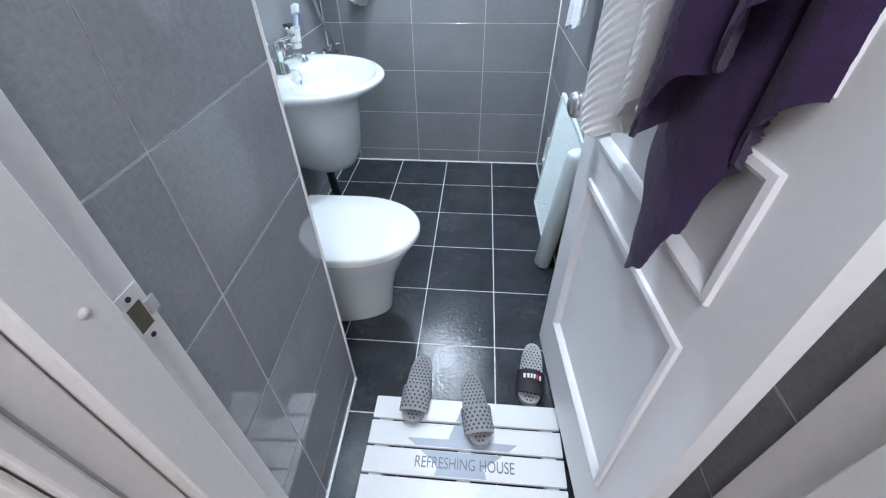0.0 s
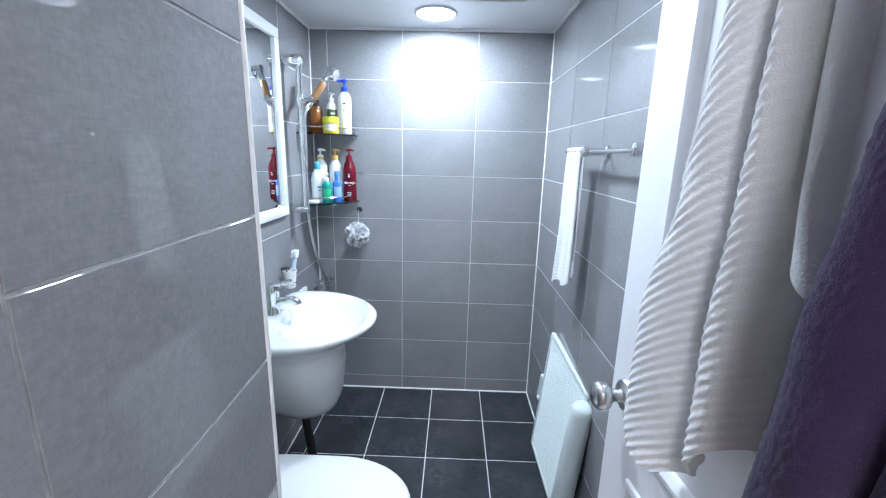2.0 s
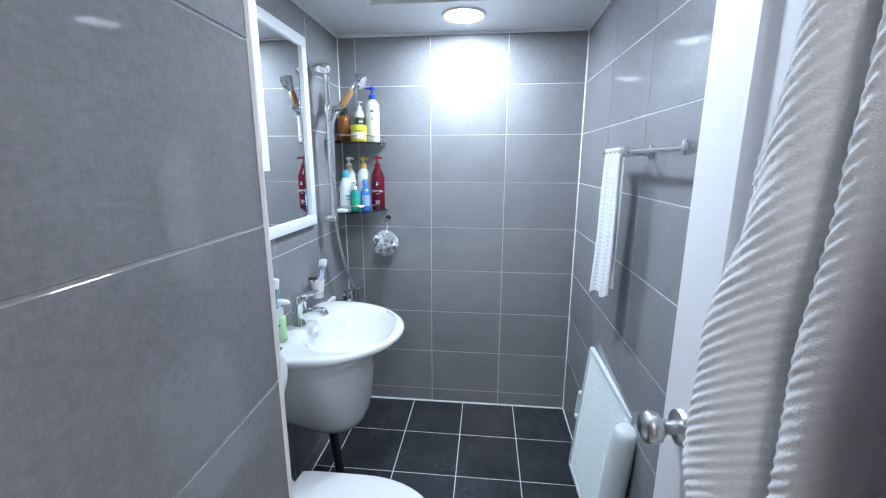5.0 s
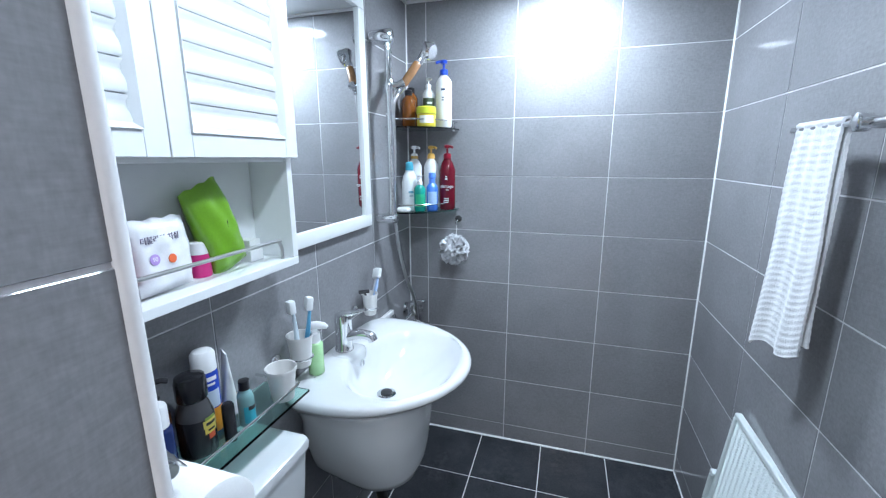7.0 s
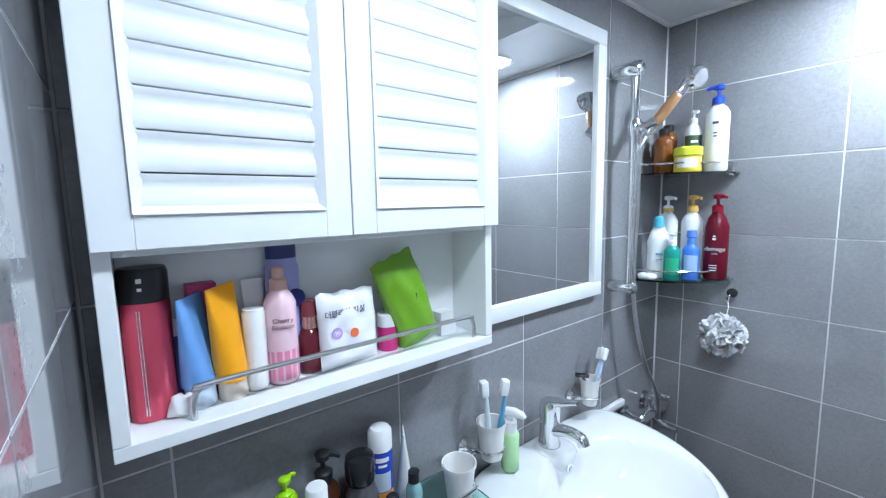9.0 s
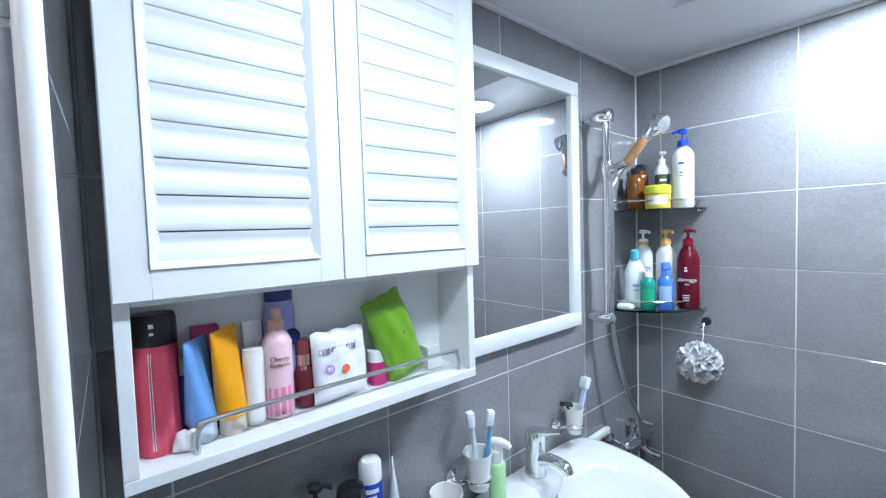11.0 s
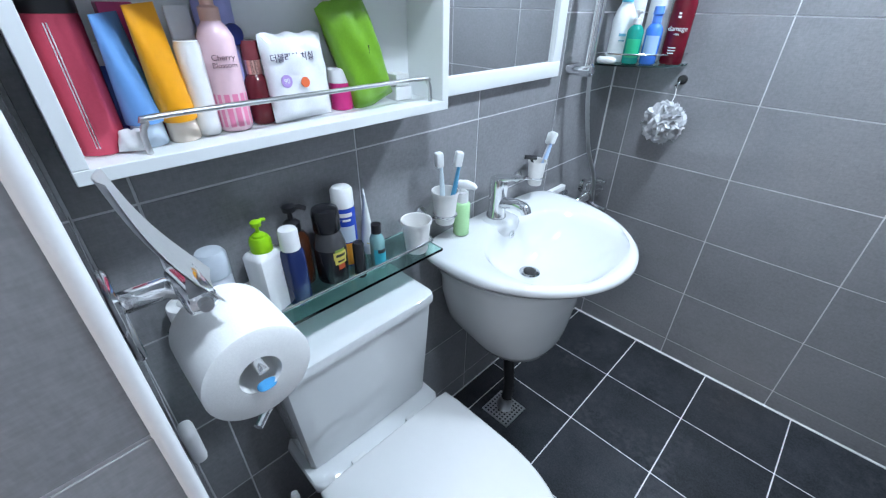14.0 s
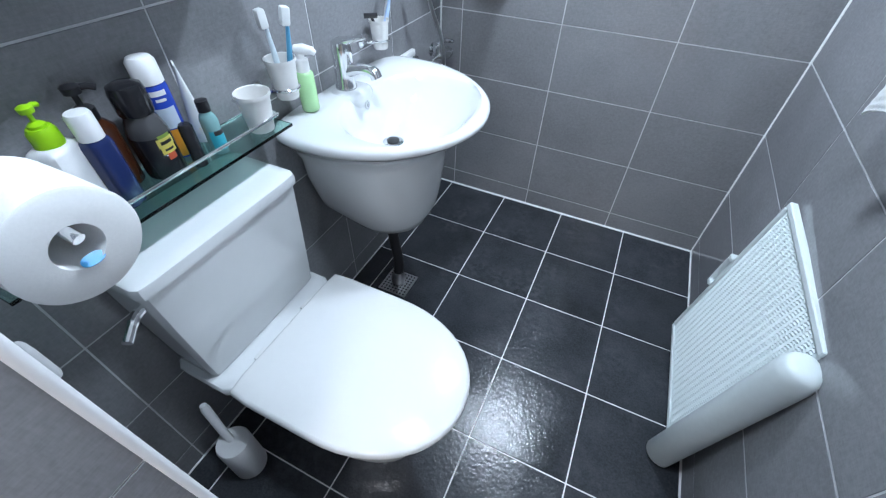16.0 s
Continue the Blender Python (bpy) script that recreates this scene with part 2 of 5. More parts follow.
# ceiling: flat panel with a ribbed vault
bm = bmesh.new()
VX0, VX1, VY0, VY1, RISE = -1.0, -0.21, -1.12, -0.40, 0.10
for a in ((LEFT - 0.05, VX0, -2.25, 0.05), (VX1, 0.05, -2.25, 0.05), (VX0, VX1, VY1, 0.05), (VX0, VX1, -2.25, VY0)):
    bm.faces.new([bm.verts.new((x, y, CEIL)) for x, y in ((a[0], a[2]), (a[1], a[2]), (a[1], a[3]), (a[0], a[3]))])
rows = []
N_RIB = 6
for k in range(N_RIB + 1):
    y = VY1 + (VY1 - VY0) * -k / N_RIB
    for dy, dz in ((0.01, 0.0), (0.004, -0.017), (-0.018, -0.019), (-0.034, 0.0)) if 0 < k < N_RIB else ((0.0, 0.0),):
        rows.append([Vector((VX0 + (VX1 - VX0) * i / 24, y + dy, CEIL + (RISE + dz) * max(0.0, 1 - (2 * i / 24 - 1) ** 2) ** 0.75)) for i in range(25)])
loft(rows, closed=False, bm=bm)
for r in (rows[0], rows[-1]):
    bm.faces.new([bm.verts.new(p) for p in r])
structure("ceiling", bm, ceiling_mat, "white panel ceiling with a ribbed vault", "ceiling", 30)
structure("ceiling_slab", box(-1.5, 0.2, -2.3, 0.15, 2.31, 2.35), hall_paper, "plain slab above the ceiling panel", "ceiling")
bm = bmesh.new()
box(LEFT, 0, -0.012, 0.0, CEIL - 0.012, CEIL - 0.001, bm=bm)
box(LEFT, LEFT + 0.012, NY0, -0.012, CEIL - 0.012, CEIL - 0.001, bm=bm)
box(-0.012, 0, -2.18, -0.012, CEIL - 0.012, CEIL - 0.001, bm=bm)
structure("trim", bm, white_pvc, "thin white ceiling edge trim", "trim")

# white bead on the wall's corner
bm = tube([(NX1 - 0.002, NY0 - 0.002, z) for z in (0.0, 0.7, 1.4, 2.08)], 0.0062, 12)
structure("corner_bead", bm, white_pvc, "white plastic bead on the tiled wall corner", "trim", 40)
# white sealant where walls meet each other and the floor
bm = bmesh.new()
for p, q, r in (((LEFT, 0, 0), (0, 0, 0), 0.006), ((0, 0, 0), (0, -2.18, 0), 0.005), ((0, 0, 0), (0, 0, CEIL), 0.005), ((LEFT, 0, 0), (LEFT, 0, CEIL), 0.005), ((LEFT, 0, 0), (LEFT, NY0, 0), 0.004), ((NX1, NY0, 0), (NX0, -2.18, 0), 0.006), ((LEFT, NY0, 0), (NX1, NY0, 0), 0.004)):
    add(bm, tube([p, q], r, 8))
structure("sealant", bm, white_pvc, "white sealant along the tile corners", "trim", 40)

# door frame
JY = -2.175
bm = bmesh.new()
box(NX0 - 0.05, NX0 + 0.012, JY - 0.045, JY, -0.02, 2.12, 0.002, 1, bm)
box(NX0 - 0.05, NX0 + 0.03, JY - 0.117, JY - 0.047, -0.02, 2.12, 0.003, 1, bm)
box(NX0 - 0.05, NX0 + 0.006, JY - 0.16, JY - 0.119, -0.02, 2.12, 0.003, 1, bm)
box(NX0 - 0.12, NX0 - 0.03, JY - 0.19, JY - 0.15, -0.02, 2.12, bm=bm)
box(NX0 - 0.13, NX0 + 0.012, JY - 0.185, JY - 0.162, -0.02, 2.19, 0.004, 2, bm)
box(NX0 - 0.12, NX0 - 0.002, JY - 0.197, JY - 0.187, -0.02, 2.17, 0.004, 2, bm)
door_frame = structure("door_frame", bm, frame_paint, "off-white painted door jamb with stop and casing", "door frame")
bm = bmesh.new()
box(-0.012, 0.1, JY - 0.098, JY - 0.03, -0.02, 2.12, 0.002, 1, bm)
box(-0.03, 0.1, JY - 0.16, JY - 0.1, -0.02, 2.12, 0.003, 1, bm)
box(-0.018, 0.12, JY - 0.185, JY - 0.162, -0.02, 2.19, 0.004, 2, bm)
box(NX0 - 0.13, 0.12, JY - 0.185, JY - 0.162, 2.121, 2.19, 0.004, 2, bm)
box(NX0 - 0.05, 0.1, JY - 0.16, JY - 0.047, 2.06, 2.12, 0.003, 1, bm)
part("hinge_jamb", bm, frame_paint, door_frame, "", None)
# threshold and the hall
structure("threshold", box(NX0 + 0.03, -0.036, JY - 0.16, JY - 0.01, -0.05, 0.085, 0.004), frame_paint, "grey stone door threshold", "threshold")
structure("hall_floor", box(-2.2, 1.2, -4.2, JY - 0.16, -0.06, 0.08), hall_wood, "wooden hall floor outside the bathroom", "floor")
bm = bmesh.new()
box(-2.2, NX0 - 0.05, -2.353, JY - 0.163, 0.0, 2.4, bm=bm)
box(0.1, 1.2, -2.353, JY - 0.163, 0.0, 2.4, bm=bm)
box(NX0 - 0.05, 0.1, -2.33, JY - 0.06, 2.19, 2.4, bm=bm)
box(-2.3, -2.2, -4.2, -2.2, 0.0, 2.4, bm=bm)
box(1.2, 1.3, -4.2, -2.2, 0.0, 2.4, bm=bm)
box(-2.3, 1.3, -4.3, -4.2, 0.0, 2.4, bm=bm)
structure("wall_hall", bm, hall_paper, "pale papered hall walls", "wall")
structure("ceiling_hall", box(-2.3, 1.3, -4.3, -2.3, 2.4, 2.45), hall_paper, "pale hall ceiling", "ceiling")
structure("wall_front", box(LEFT - 0.1, 0.12, JY - 0.05, JY - 0.003, 2.121, 2.3), hall_paper, "wall above the bathroom door", "wall")

# ---- lamps ----
for (lx, ly), strength in zip(LAMPS, LAMP_STRENGTHS):
    shade_glow = material("lamp_diffuser", (0.9, 0.9, 0.9), 0.4, vary=0, emit=(0.78, 0.94, 1.13, strength))
    lamp_fixture = thing("ceiling_lamp", "round white recessed ceiling downlight, switched on", "lamp", lx, ly, CEIL, group="ceiling downlights")
    part("trim_ring", lathe([(0.086, 0.0), (0.1, -0.001), (0.1, -0.005), (0.094, -0.009), (0.086, -0.009), (0.085, -0.004), (0.086, 0.0)], lx, ly, CEIL, 32), white_pvc, lamp_fixture)
    part("diffuser", lathe([(0.0, -0.001), (0.084, -0.001), (0.084, -0.005), (0.06, -0.006), (0.0, -0.0065)], lx, ly, CEIL, 32), shade_glow, lamp_fixture, "glowing white diffuser")
# unseen lamp, added in the hall to brighten jamb, door and towels
hall_fill_glow = material("hall_fill_diffuser", (0.9, 0.9, 0.9), 0.4, vary=0, emit=(0.92, 0.96, 1.05, HALL_FILL_STRENGTH))
hall_fill_lamp = thing("hall_fill_lamp", "unseen square hall lamp added as fill light", "lamp", -0.4, -3.2, 2.4)
part("diffuser", box(-0.65, -0.15, -3.45, -2.95, 2.34, 2.395, 0.01), hall_fill_glow, hall_fill_lamp)

# ---- toilet ----
TY = -1.304
toilet = thing("toilet", "white ceramic toilet with its lid closed", "toilet", -0.95, TY, 0)


def egg(z, back, front, half, n=48, sq=2.6):
    """A ring, squared at the back, round at the front."""
    out = []
    cx = back + 0.45 * (front - back)
    for i in range(n):
        a = 2 * math.pi * i / n
        c, s = math.cos(a), math.sin(a)
        e = 2.1 if c > 0 else sq
        k = (abs(c) ** e + abs(s) ** e) ** (-1 / e)
        out.append(Vector((cx + (front - cx if c > 0 else cx - back) * k * c, TY + half * k * s, z)))
    return out


part("bowl", loft([egg(0.0, -1.24, -0.74, 0.115, sq=5), egg(0.03, -1.24, -0.735, 0.118, sq=5), egg(0.12, -1.24, -0.725, 0.12, sq=5), egg(0.22, -1.25, -0.70, 0.135, sq=5), egg(0.30, -1.26, -0.66, 0.165, sq=5), egg(0.355, -1.265, -0.63, 0.183, sq=5), egg(0.375, -1.265, -0.625, 0.186, sq=5)]), ceramic, toilet, smooth=60)
part("seat", loft([egg(0.377, -1.078, -0.618, 0.19, sq=24), egg(0.383, -1.082, -0.613, 0.194, sq=24), egg(0.394, -1.082, -0.613, 0.194, sq=24), egg(0.398, -1.078, -0.618, 0.19, sq=24)]), seat_plastic, toilet, smooth=50)
part("lid", loft([egg(0.4, -1.085, -0.606, 0.198, sq=30), egg(0.403, -1.088, -0.6, 0.202, sq=30), egg(0.417, -1.088, -0.6, 0.202, sq=30), egg(0.4215, -1.086, -0.604, 0.199, sq=30), egg(0.4245, -1.08, -0.612, 0.193, sq=26), egg(0.4275, -0.98, -0.72, 0.08)]), seat_plastic, toilet, smooth=50)
for yy in (TY - 0.085, TY + 0.085):
    part("hinge_block", box(-1.108, -1.0885, yy - 0.02, yy + 0.02, 0.3765, 0.405, 0.005), seat_plastic, toilet)
part("rear_deck", loft([superring(-1.19, TY, z, ax, ay, 40, 9) for z, ax, ay in ((0.345, 0.09, 0.186), (0.36, 0.094, 0.194), (0.384, 0.094, 0.196), (0.389, 0.09, 0.192))]), ceramic, toilet, smooth=50)
tank_rings = []
for z, f, h, c in ((0.39, -1.156, 0.172, 0.0), (0.394, -1.151, 0.178, 0.0), (0.45, -1.144, 0.181, -0.003), (0.60, -1.124, 0.186, -0.012), (0.742, -1.106, 0.19, -0.02)):
    tank_rings.append(superring((f - 1.28) / 2, TY + c, z, (f + 1.28) / 2, h, 64, 16))
part("tank", loft(tank_rings), ceramic, toilet, smooth=40)
lid_rings = [superring((f - 1.282) / 2, TY - 0.021, z, (f + 1.282) / 2, ay, 64, 18) for z, f, ay in ((0.7435, -1.104, 0.191), (0.746, -1.1, 0.194), (0.764, -1.098, 0.195), (0.771, -1.1, 0.1935), (0.775, -1.106, 0.188), (0.777, -1.13, 0.165))]
part("tank_lid", loft(lid_rings), ceramic, toilet, smooth=40)
lever = part("flush_lever", tube(arc([(-1.135, -1.508, 0.712), (-1.128, -1.53, 0.712), (-1.118, -1.545, 0.71), (-1.1, -1.57, 0.704)], 5), [0.009] * 10 + [0.008] * 6, 10), chrome, toilet, "chrome flush lever")

# ---- wash basin ----
SY, SZ = -0.74, 0.785
basin = thing("wash_basin", "white ceramic wall basin with half pedestal", "basin", -1.1, SY, SZ)


def bowl_ring(z, back, front, half, n=56, sq=5.0, fe=1.95, mid=0.3):
    out = []
    cx = back + mid * (front - back)
    for i in range(n):
        a = 2 * math.pi * i / n
        c, s = math.cos(a), math.sin(a)
        e = fe if c > 0 else sq
        k = (abs(c) ** e + abs(s) ** e) ** (-1 / e)
        out.append(Vector((cx + (front - cx if c > 0 else cx - back) * k * c, SY + half * k * s, z)))
    return out


def inner_ring(z, cx, ax, ay, n=56):
    return superring(cx, SY, z, ax, ay, n, 2.25)


outer = [bowl_ring(0.64, -1.283, -1.0, 0.15), bowl_ring(0.69, -1.283, -0.93, 0.22), bowl_ring(0.735, -1.283, -0.86, 0.272), bowl_ring(0.757, -1.283, -0.82, 0.299), bowl_ring(0.77, -1.283, -0.806, 0.308), bowl_ring(0.781, -1.283, -0.807, 0.307), bowl_ring(0.787, -1.281, -0.816, 0.3), bowl_ring(0.7885, -1.278, -0.83, 0.288)]
inner = [inner_ring(0.7855, -1.02, 0.178, 0.228), inner_ring(0.779, -1.02, 0.17, 0.22), inner_ring(0.76, -1.022, 0.158, 0.207), inner_ring(0.72, -1.035, 0.132, 0.172), inner_ring(0.68, -1.05, 0.09, 0.117), inner_ring(0.66, -1.07, 0.045, 0.055), inner_ring(0.655, -1.08, 0.02, 0.02)]
part("bowl", loft(outer + inner), ceramic, basin, smooth=60)
part("tap_ledge", loft([superring(-1.225, SY, z, ax, ay, 32, 4) for z, ax, ay in ((0.70, 0.035, 0.05), (0.74, 0.05, 0.062), (0.772, 0.05, 0.064), (0.784, 0.046, 0.06), (0.7893, 0.036, 0.05))]), ceramic, basin, smooth=60)
pedestal_rings = []
for z, f, h in ((0.385, -1.02, 0.1), (0.388, -0.992, 0.132), (0.398, -0.974, 0.152), (0.43, -0.963, 0.172), (0.475, -0.957, 0.186), (0.53, -0.952, 0.2), (0.6, -0.945, 0.216), (0.66, -0.938, 0.226), (0.7, -0.912, 0.246), (0.73, -0.868, 0.272), (0.748, -0.836, 0.292), (0.757, -0.822, 0.3)):
    # its foot rises towards the wall
    pedestal_rings.append([p + Vector((0, 0, 0.045 * min(1.0, max(0.0, (0.62 - z) / 0.2)) * max(0.0, (-1.09 - p.x) / 0.19))) for p in bowl_ring(z, -1.283, f, h, sq=9 if z < 0.65 else 6, fe=2.5 if z < 0.62 else 2.0, mid=0.42 if z < 0.62 else 0.36 if z < 0.68 else 0.3)])
part("half_pedestal", loft(pedestal_rings, cap1=False), ceramic, basin, smooth=60)
drain_c = (-1.08, SY - 0.015, 0.658)
part("drain_ring", lathe([(0.012, 0.0), (0.03, 0.0), (0.031, 0.004), (0.024, 0.006), (0.012, 0.004)], *drain_c, 24), chrome, basin, "chrome drain ring")
part("drain_plug", lathe([(0, 0.004), (0.018, 0.004), (0.019, 0.009), (0.012, 0.012), (0, 0.013)], *drain_c, 20), dark_gap, basin, "dark drain plug")
ov = pose(-1.1735, SY + 0.003, 0.748, 0, 84, 0)
part("overflow_ring", lathe([(0.006, 0.0), (0.011, 0.0), (0.012, 0.004), (0.007, 0.005), (0.006, 0.001)], m=ov, n=20), chrome, basin, "chrome overflow ring")

# ---- basin tap ----
tap = thing("basin_tap", "chrome single-lever basin tap", "tap", -1.235, SY, 0.788)
part("body", lathe([(0, 0), (0.031, 0.0), (0.031, 0.006), (0.028, 0.012), (0.0265, 0.06), (0.0275, 0.085), (0.0285, 0.105), (0.026, 0.125), (0.012, 0.133), (0, 0.134)], -1.235, SY, 0.7885, 28), chrome, tap)
part("spout", tube(arc([(-1.225, SY, 0.836), (-1.19, SY, 0.848), (-1.16, SY, 0.852), (-1.136, SY, 0.848), (-1.128, SY, 0.834)], 6), [0.019, 0.0185, 0.018, 0.0175, 0.017, 0.0165] + [0.016] * 19, 14), chrome, tap)
part("lever", loft([superring(0, 0, z, a, b, 16, 3) for z, a, b in ((0, 0.012, 0.018), (0.025, 0.009, 0.018), (0.055, 0.006, 0.014), (0.08, 0.004, 0.01))]), chrome, tap).matrix_basis = pose(-1.235, SY, 0.912, 0, 76, 12)

# ---- waste pipe and floor drain ----
pipe = thing("waste_pipe", "dark grey flexible basin waste pipe", "pipe", -1.1, -0.745, 0)
part("hose", tube(arc([(-1.13, SY, 0.4), (-1.12, SY, 0.25), (-1.105, -0.74, 0.12), (-1.105, -0.75, 0.03)]), [0.019 + 0.0015 * (k % 2) for k in range(25)], 12), dark_gap, pipe)
part("cuff", lathe([(0.0, 0.006), (0.026, 0.006), (0.03, 0.03), (0.024, 0.05), (0.02, 0.065), (0, 0.065)], -1.105, -0.75, 0, 18), steel, pipe, "grey pipe cuff")
grate = thing("floor_drain", "square perforated steel floor drain", "drain", -1.105, -0.755, 0)
bm = box(-1.165, -1.045, -0.815, -0.695, 0.001, 0.004)
part("plate", bm, steel, grate, "", None)
# no real openings: dark discs carry the shade of the perforations
bm = bmesh.new()
for i in range(8):
    for j in range(8):
        add(bm, lathe([(0.0, 0.0042), (0.0045, 0.0042), (0.0, 0.0046)], -1.154 + i * 0.014, -0.804 + j * 0.014, 0, 6))
part("holes", bm, dark_gap, grate, "dark discs for shaded drain holes", None)

# ---- cabinet ----
CX0, CX1, CY0, CY1 = -1.283, -1.172, -1.65, -1.026
cabinet = thing("wall_cabinet", "white wall cabinet with louvred doors over an open shelf", "cabinet", -1.23, (CY0 + CY1) / 2, 1.16)
part("bottom_board", box(CX0, CX1, CY0, CY1, 1.163, 1.181, 0.001, 1), cabinet_paint, cabinet)
part("side_panel", box(CX0, CX1, CY0, CY0 + 0.018, 1.1815, 2.0085, 0.001, 1), cabinet_paint, cabinet)
part("side_panel", box(CX0, CX1, CY1 - 0.018, CY1, 1.1815, 2.0085, 0.001, 1), cabinet_paint, cabinet)
part("middle_board", box(CX0, CX1 - 0.004, CY0 + 0.0185, CY1 - 0.0185, 1.405, 1.421, 0.001, 1), cabinet_paint, cabinet)
part("top_board", box(CX0, CX1, CY0, CY1, 2.009, 2.022, 0.001, 1), cabinet_paint, cabinet)
part("back_panel", box(CX0 - 0.0005, CX0 + 0.006, CY0 + 0.0185, CY1 - 0.0185, 1.182, 1.404), cabinet_paint, cabinet)


def louvre_door(y0, y1):
    """A framed door with wavy louvres."""
    x0, x1, z0, z1, w = CX1 + 0.001, CX1 + 0.021, 1.414, 2.02, 0.04
    d = bmesh.new()
    for a in ((y0, y0 + w, z0, z1), (y1 - w, y1, z0, z1), (y0 + w, y1 - w, z0, z0 + w), (y0 + w, y1 - w, z1 - w, z1)):
        box(x0, x1, a[0], a[1], a[2], a[3], 0.0012, 1, d)
    leaf = part("door", d, cabinet_paint, cabinet, "", None)
    p, q = y0 + w, y1 - w
    lo, hi = z0 + w, z1 - w
    d = bmesh.new()
    for a, b, c, e in (((p, lo), (q, lo), (q - 0.012, lo + 0.012), (p + 0.012, lo + 0.012)), ((q, lo), (q, hi), (q - 0.012, hi - 0.012), (q - 0.012, lo + 0.012)), ((q, hi), (p, hi), (p + 0.012, hi - 0.012), (q - 0.012, hi - 0.012)), ((p, hi), (p, lo), (p + 0.012, lo + 0.012), (p + 0.012, hi - 0.012))):
        vs = [d.verts.new((x1 + 0.004, *a)), d.verts.new((x1 + 0.004, *b)), d.verts.new((x1 - 0.008, *c)), d.verts.new((x1 - 0.008, *e))]
        d.faces.new(vs)
        us = [d.verts.new((x1 - 0.003, *a)), d.verts.new((x1 - 0.003, *b)), d.verts.new((x1 + 0.004, *b)), d.verts.new((x1 + 0.004, *a))]
        d.faces.new(us)
    part("moulding", d, cabinet_paint, leaf, "", None)
    n = 11
    h = (hi - lo) / n
    for k in range(n):
        za = lo + k * h
        prof = [(-0.02, 0.0), (-0.0065, 0.0), (-0.0052, 0.05), (-0.005, 0.25), (-0.0062, 0.45), (-0.0092, 0.6), (-0.0098, 0.68), (-0.0082, 0.8), (-0.0058, 0.9), (-0.0056, 0.952), (-0.02, 0.952)]
        s = loft([[Vector((x1 + u, y, za + v * h + 0.0006)) for u, v in prof] for y in (p + 0.001, q - 0.001)])
        part("louvre", s, cabinet_paint, leaf, "", 40)


louvre_door(CY0 + 0.001, -1.345)
louvre_door(-1.343, CY1 - 0.001)
rail_pts = arc([(CX1 - 0.018, -1.565, 1.181), (CX1 - 0.018, -1.565, 1.205), (CX1 - 0.018, -1.558, 1.22), (CX1 - 0.018, -1.54, 1.226), (CX1 - 0.018, -1.3, 1.226), (CX1 - 0.018, -1.085, 1.226), (CX1 - 0.018, -1.069, 1.22), (CX1 - 0.018, -1.062, 1.205), (CX1 - 0.018, -1.062, 1.181)], 6)
part("guard_rail", tube(rail_pts, 0.004, 10), steel, cabinet, "silver guard rail")

# ---- mirror ----
MY0, MY1, MZ0, MZ1 = -1.018, -0.445, 1.163, 1.955
mirror = thing("mirror", "white-framed wall mirror above the basin", "mirror", -1.27, (MY0 + MY1) / 2, MZ0)
w = 0.043
bm = bmesh.new()
for a in ((MY0, MY1, MZ0, MZ0 + w), (MY0, MY1, MZ1 - w, MZ1), (MY0, MY0 + w, MZ0 + w, MZ1 - w), (MY1 - w, MY1, MZ0 + w, MZ1 - w)):
    box(-1.283, -1.262, *a[:2], *a[2:], 0.003, 2, bm)
part("mirror_frame", bm, cabinet_paint, mirror, "", 30)
part("glass", box(-1.282, -1.272, MY0 + w - 0.004, MY1 - w + 0.004, MZ0 + w - 0.004, MZ1 - w + 0.004), mirror_mat, mirror, "clean mirror glass", None)

# ---- door ----
DH = Vector((-0.086, -2.19, 0))
door_m = Matrix.Translation((DH.x, DH.y, 0.095)) @ Matrix.Rotation(math.atan2(0.68, -0.054), 4, "Z")
# in the door's own frame: x along the leaf from the hinge, y towards the room, z up
door = new("door_1")
door.matrix_basis = door_m
tagged(door, "white panelled bathroom door standing open, hung with towels", "door", "", "structure")
DW, DZ = 0.69, 1.96


def local(name, bm, mat, parent, label="", smooth=35, m=door_m):
    return part(name, moved(bm, m), mat, parent, label, smooth)


panels = ((0.1, 0.585, 0.205, 0.733), (0.1, 0.585, 0.822, 1.018), (0.1, 0.585, 1.094, 1.86))
bm = bmesh.new()
for x0, x1, z0, z1 in ((0, 0.1, 0, DZ), (0.585, DW, 0, DZ), (0.1, 0.585, 0, 0.205), (0.1, 0.585, 0.733, 0.822), (0.1, 0.585, 1.018, 1.094), (0.1, 0.585, 1.86, DZ)):
    box(x0, x1, -0.036, 0.0, z0, z1, bm=bm)
bmesh.ops.remove_doubles(bm, verts=bm.verts, dist=0.0001)
leaf = local("leaf", bm, door_paint, door, "", None)
for x0, x1, z0, z1 in panels:
    bm = bmesh.new()
    rings = []
    for inset, d in ((0.0, 0.0), (0.002, 0.007), (0.012, 0.009), (0.02, 0.003), (0.026, -0.008), (0.034, -0.010)):
        rings.append([Vector((x, d, z)) for x, z in ((x0 + inset, z0 + inset), (x1 - inset, z0 + inset), (x1 - inset, z1 - inset), (x0 + inset, z1 - inset))])
    loft(rings, cap0=False, bm=bm)
    bm.faces.new([bm.verts.new((x, -0.03, z)) for x, z in ((x0, z0), (x1, z0), (x1, z1), (x0, z1))])
    local("panel", bm, door_paint, door, "", 25)
kx, kz = 0.628, 0.89
rot = door_m @ pose(kx, 0.0, kz, -90, 0, 0)
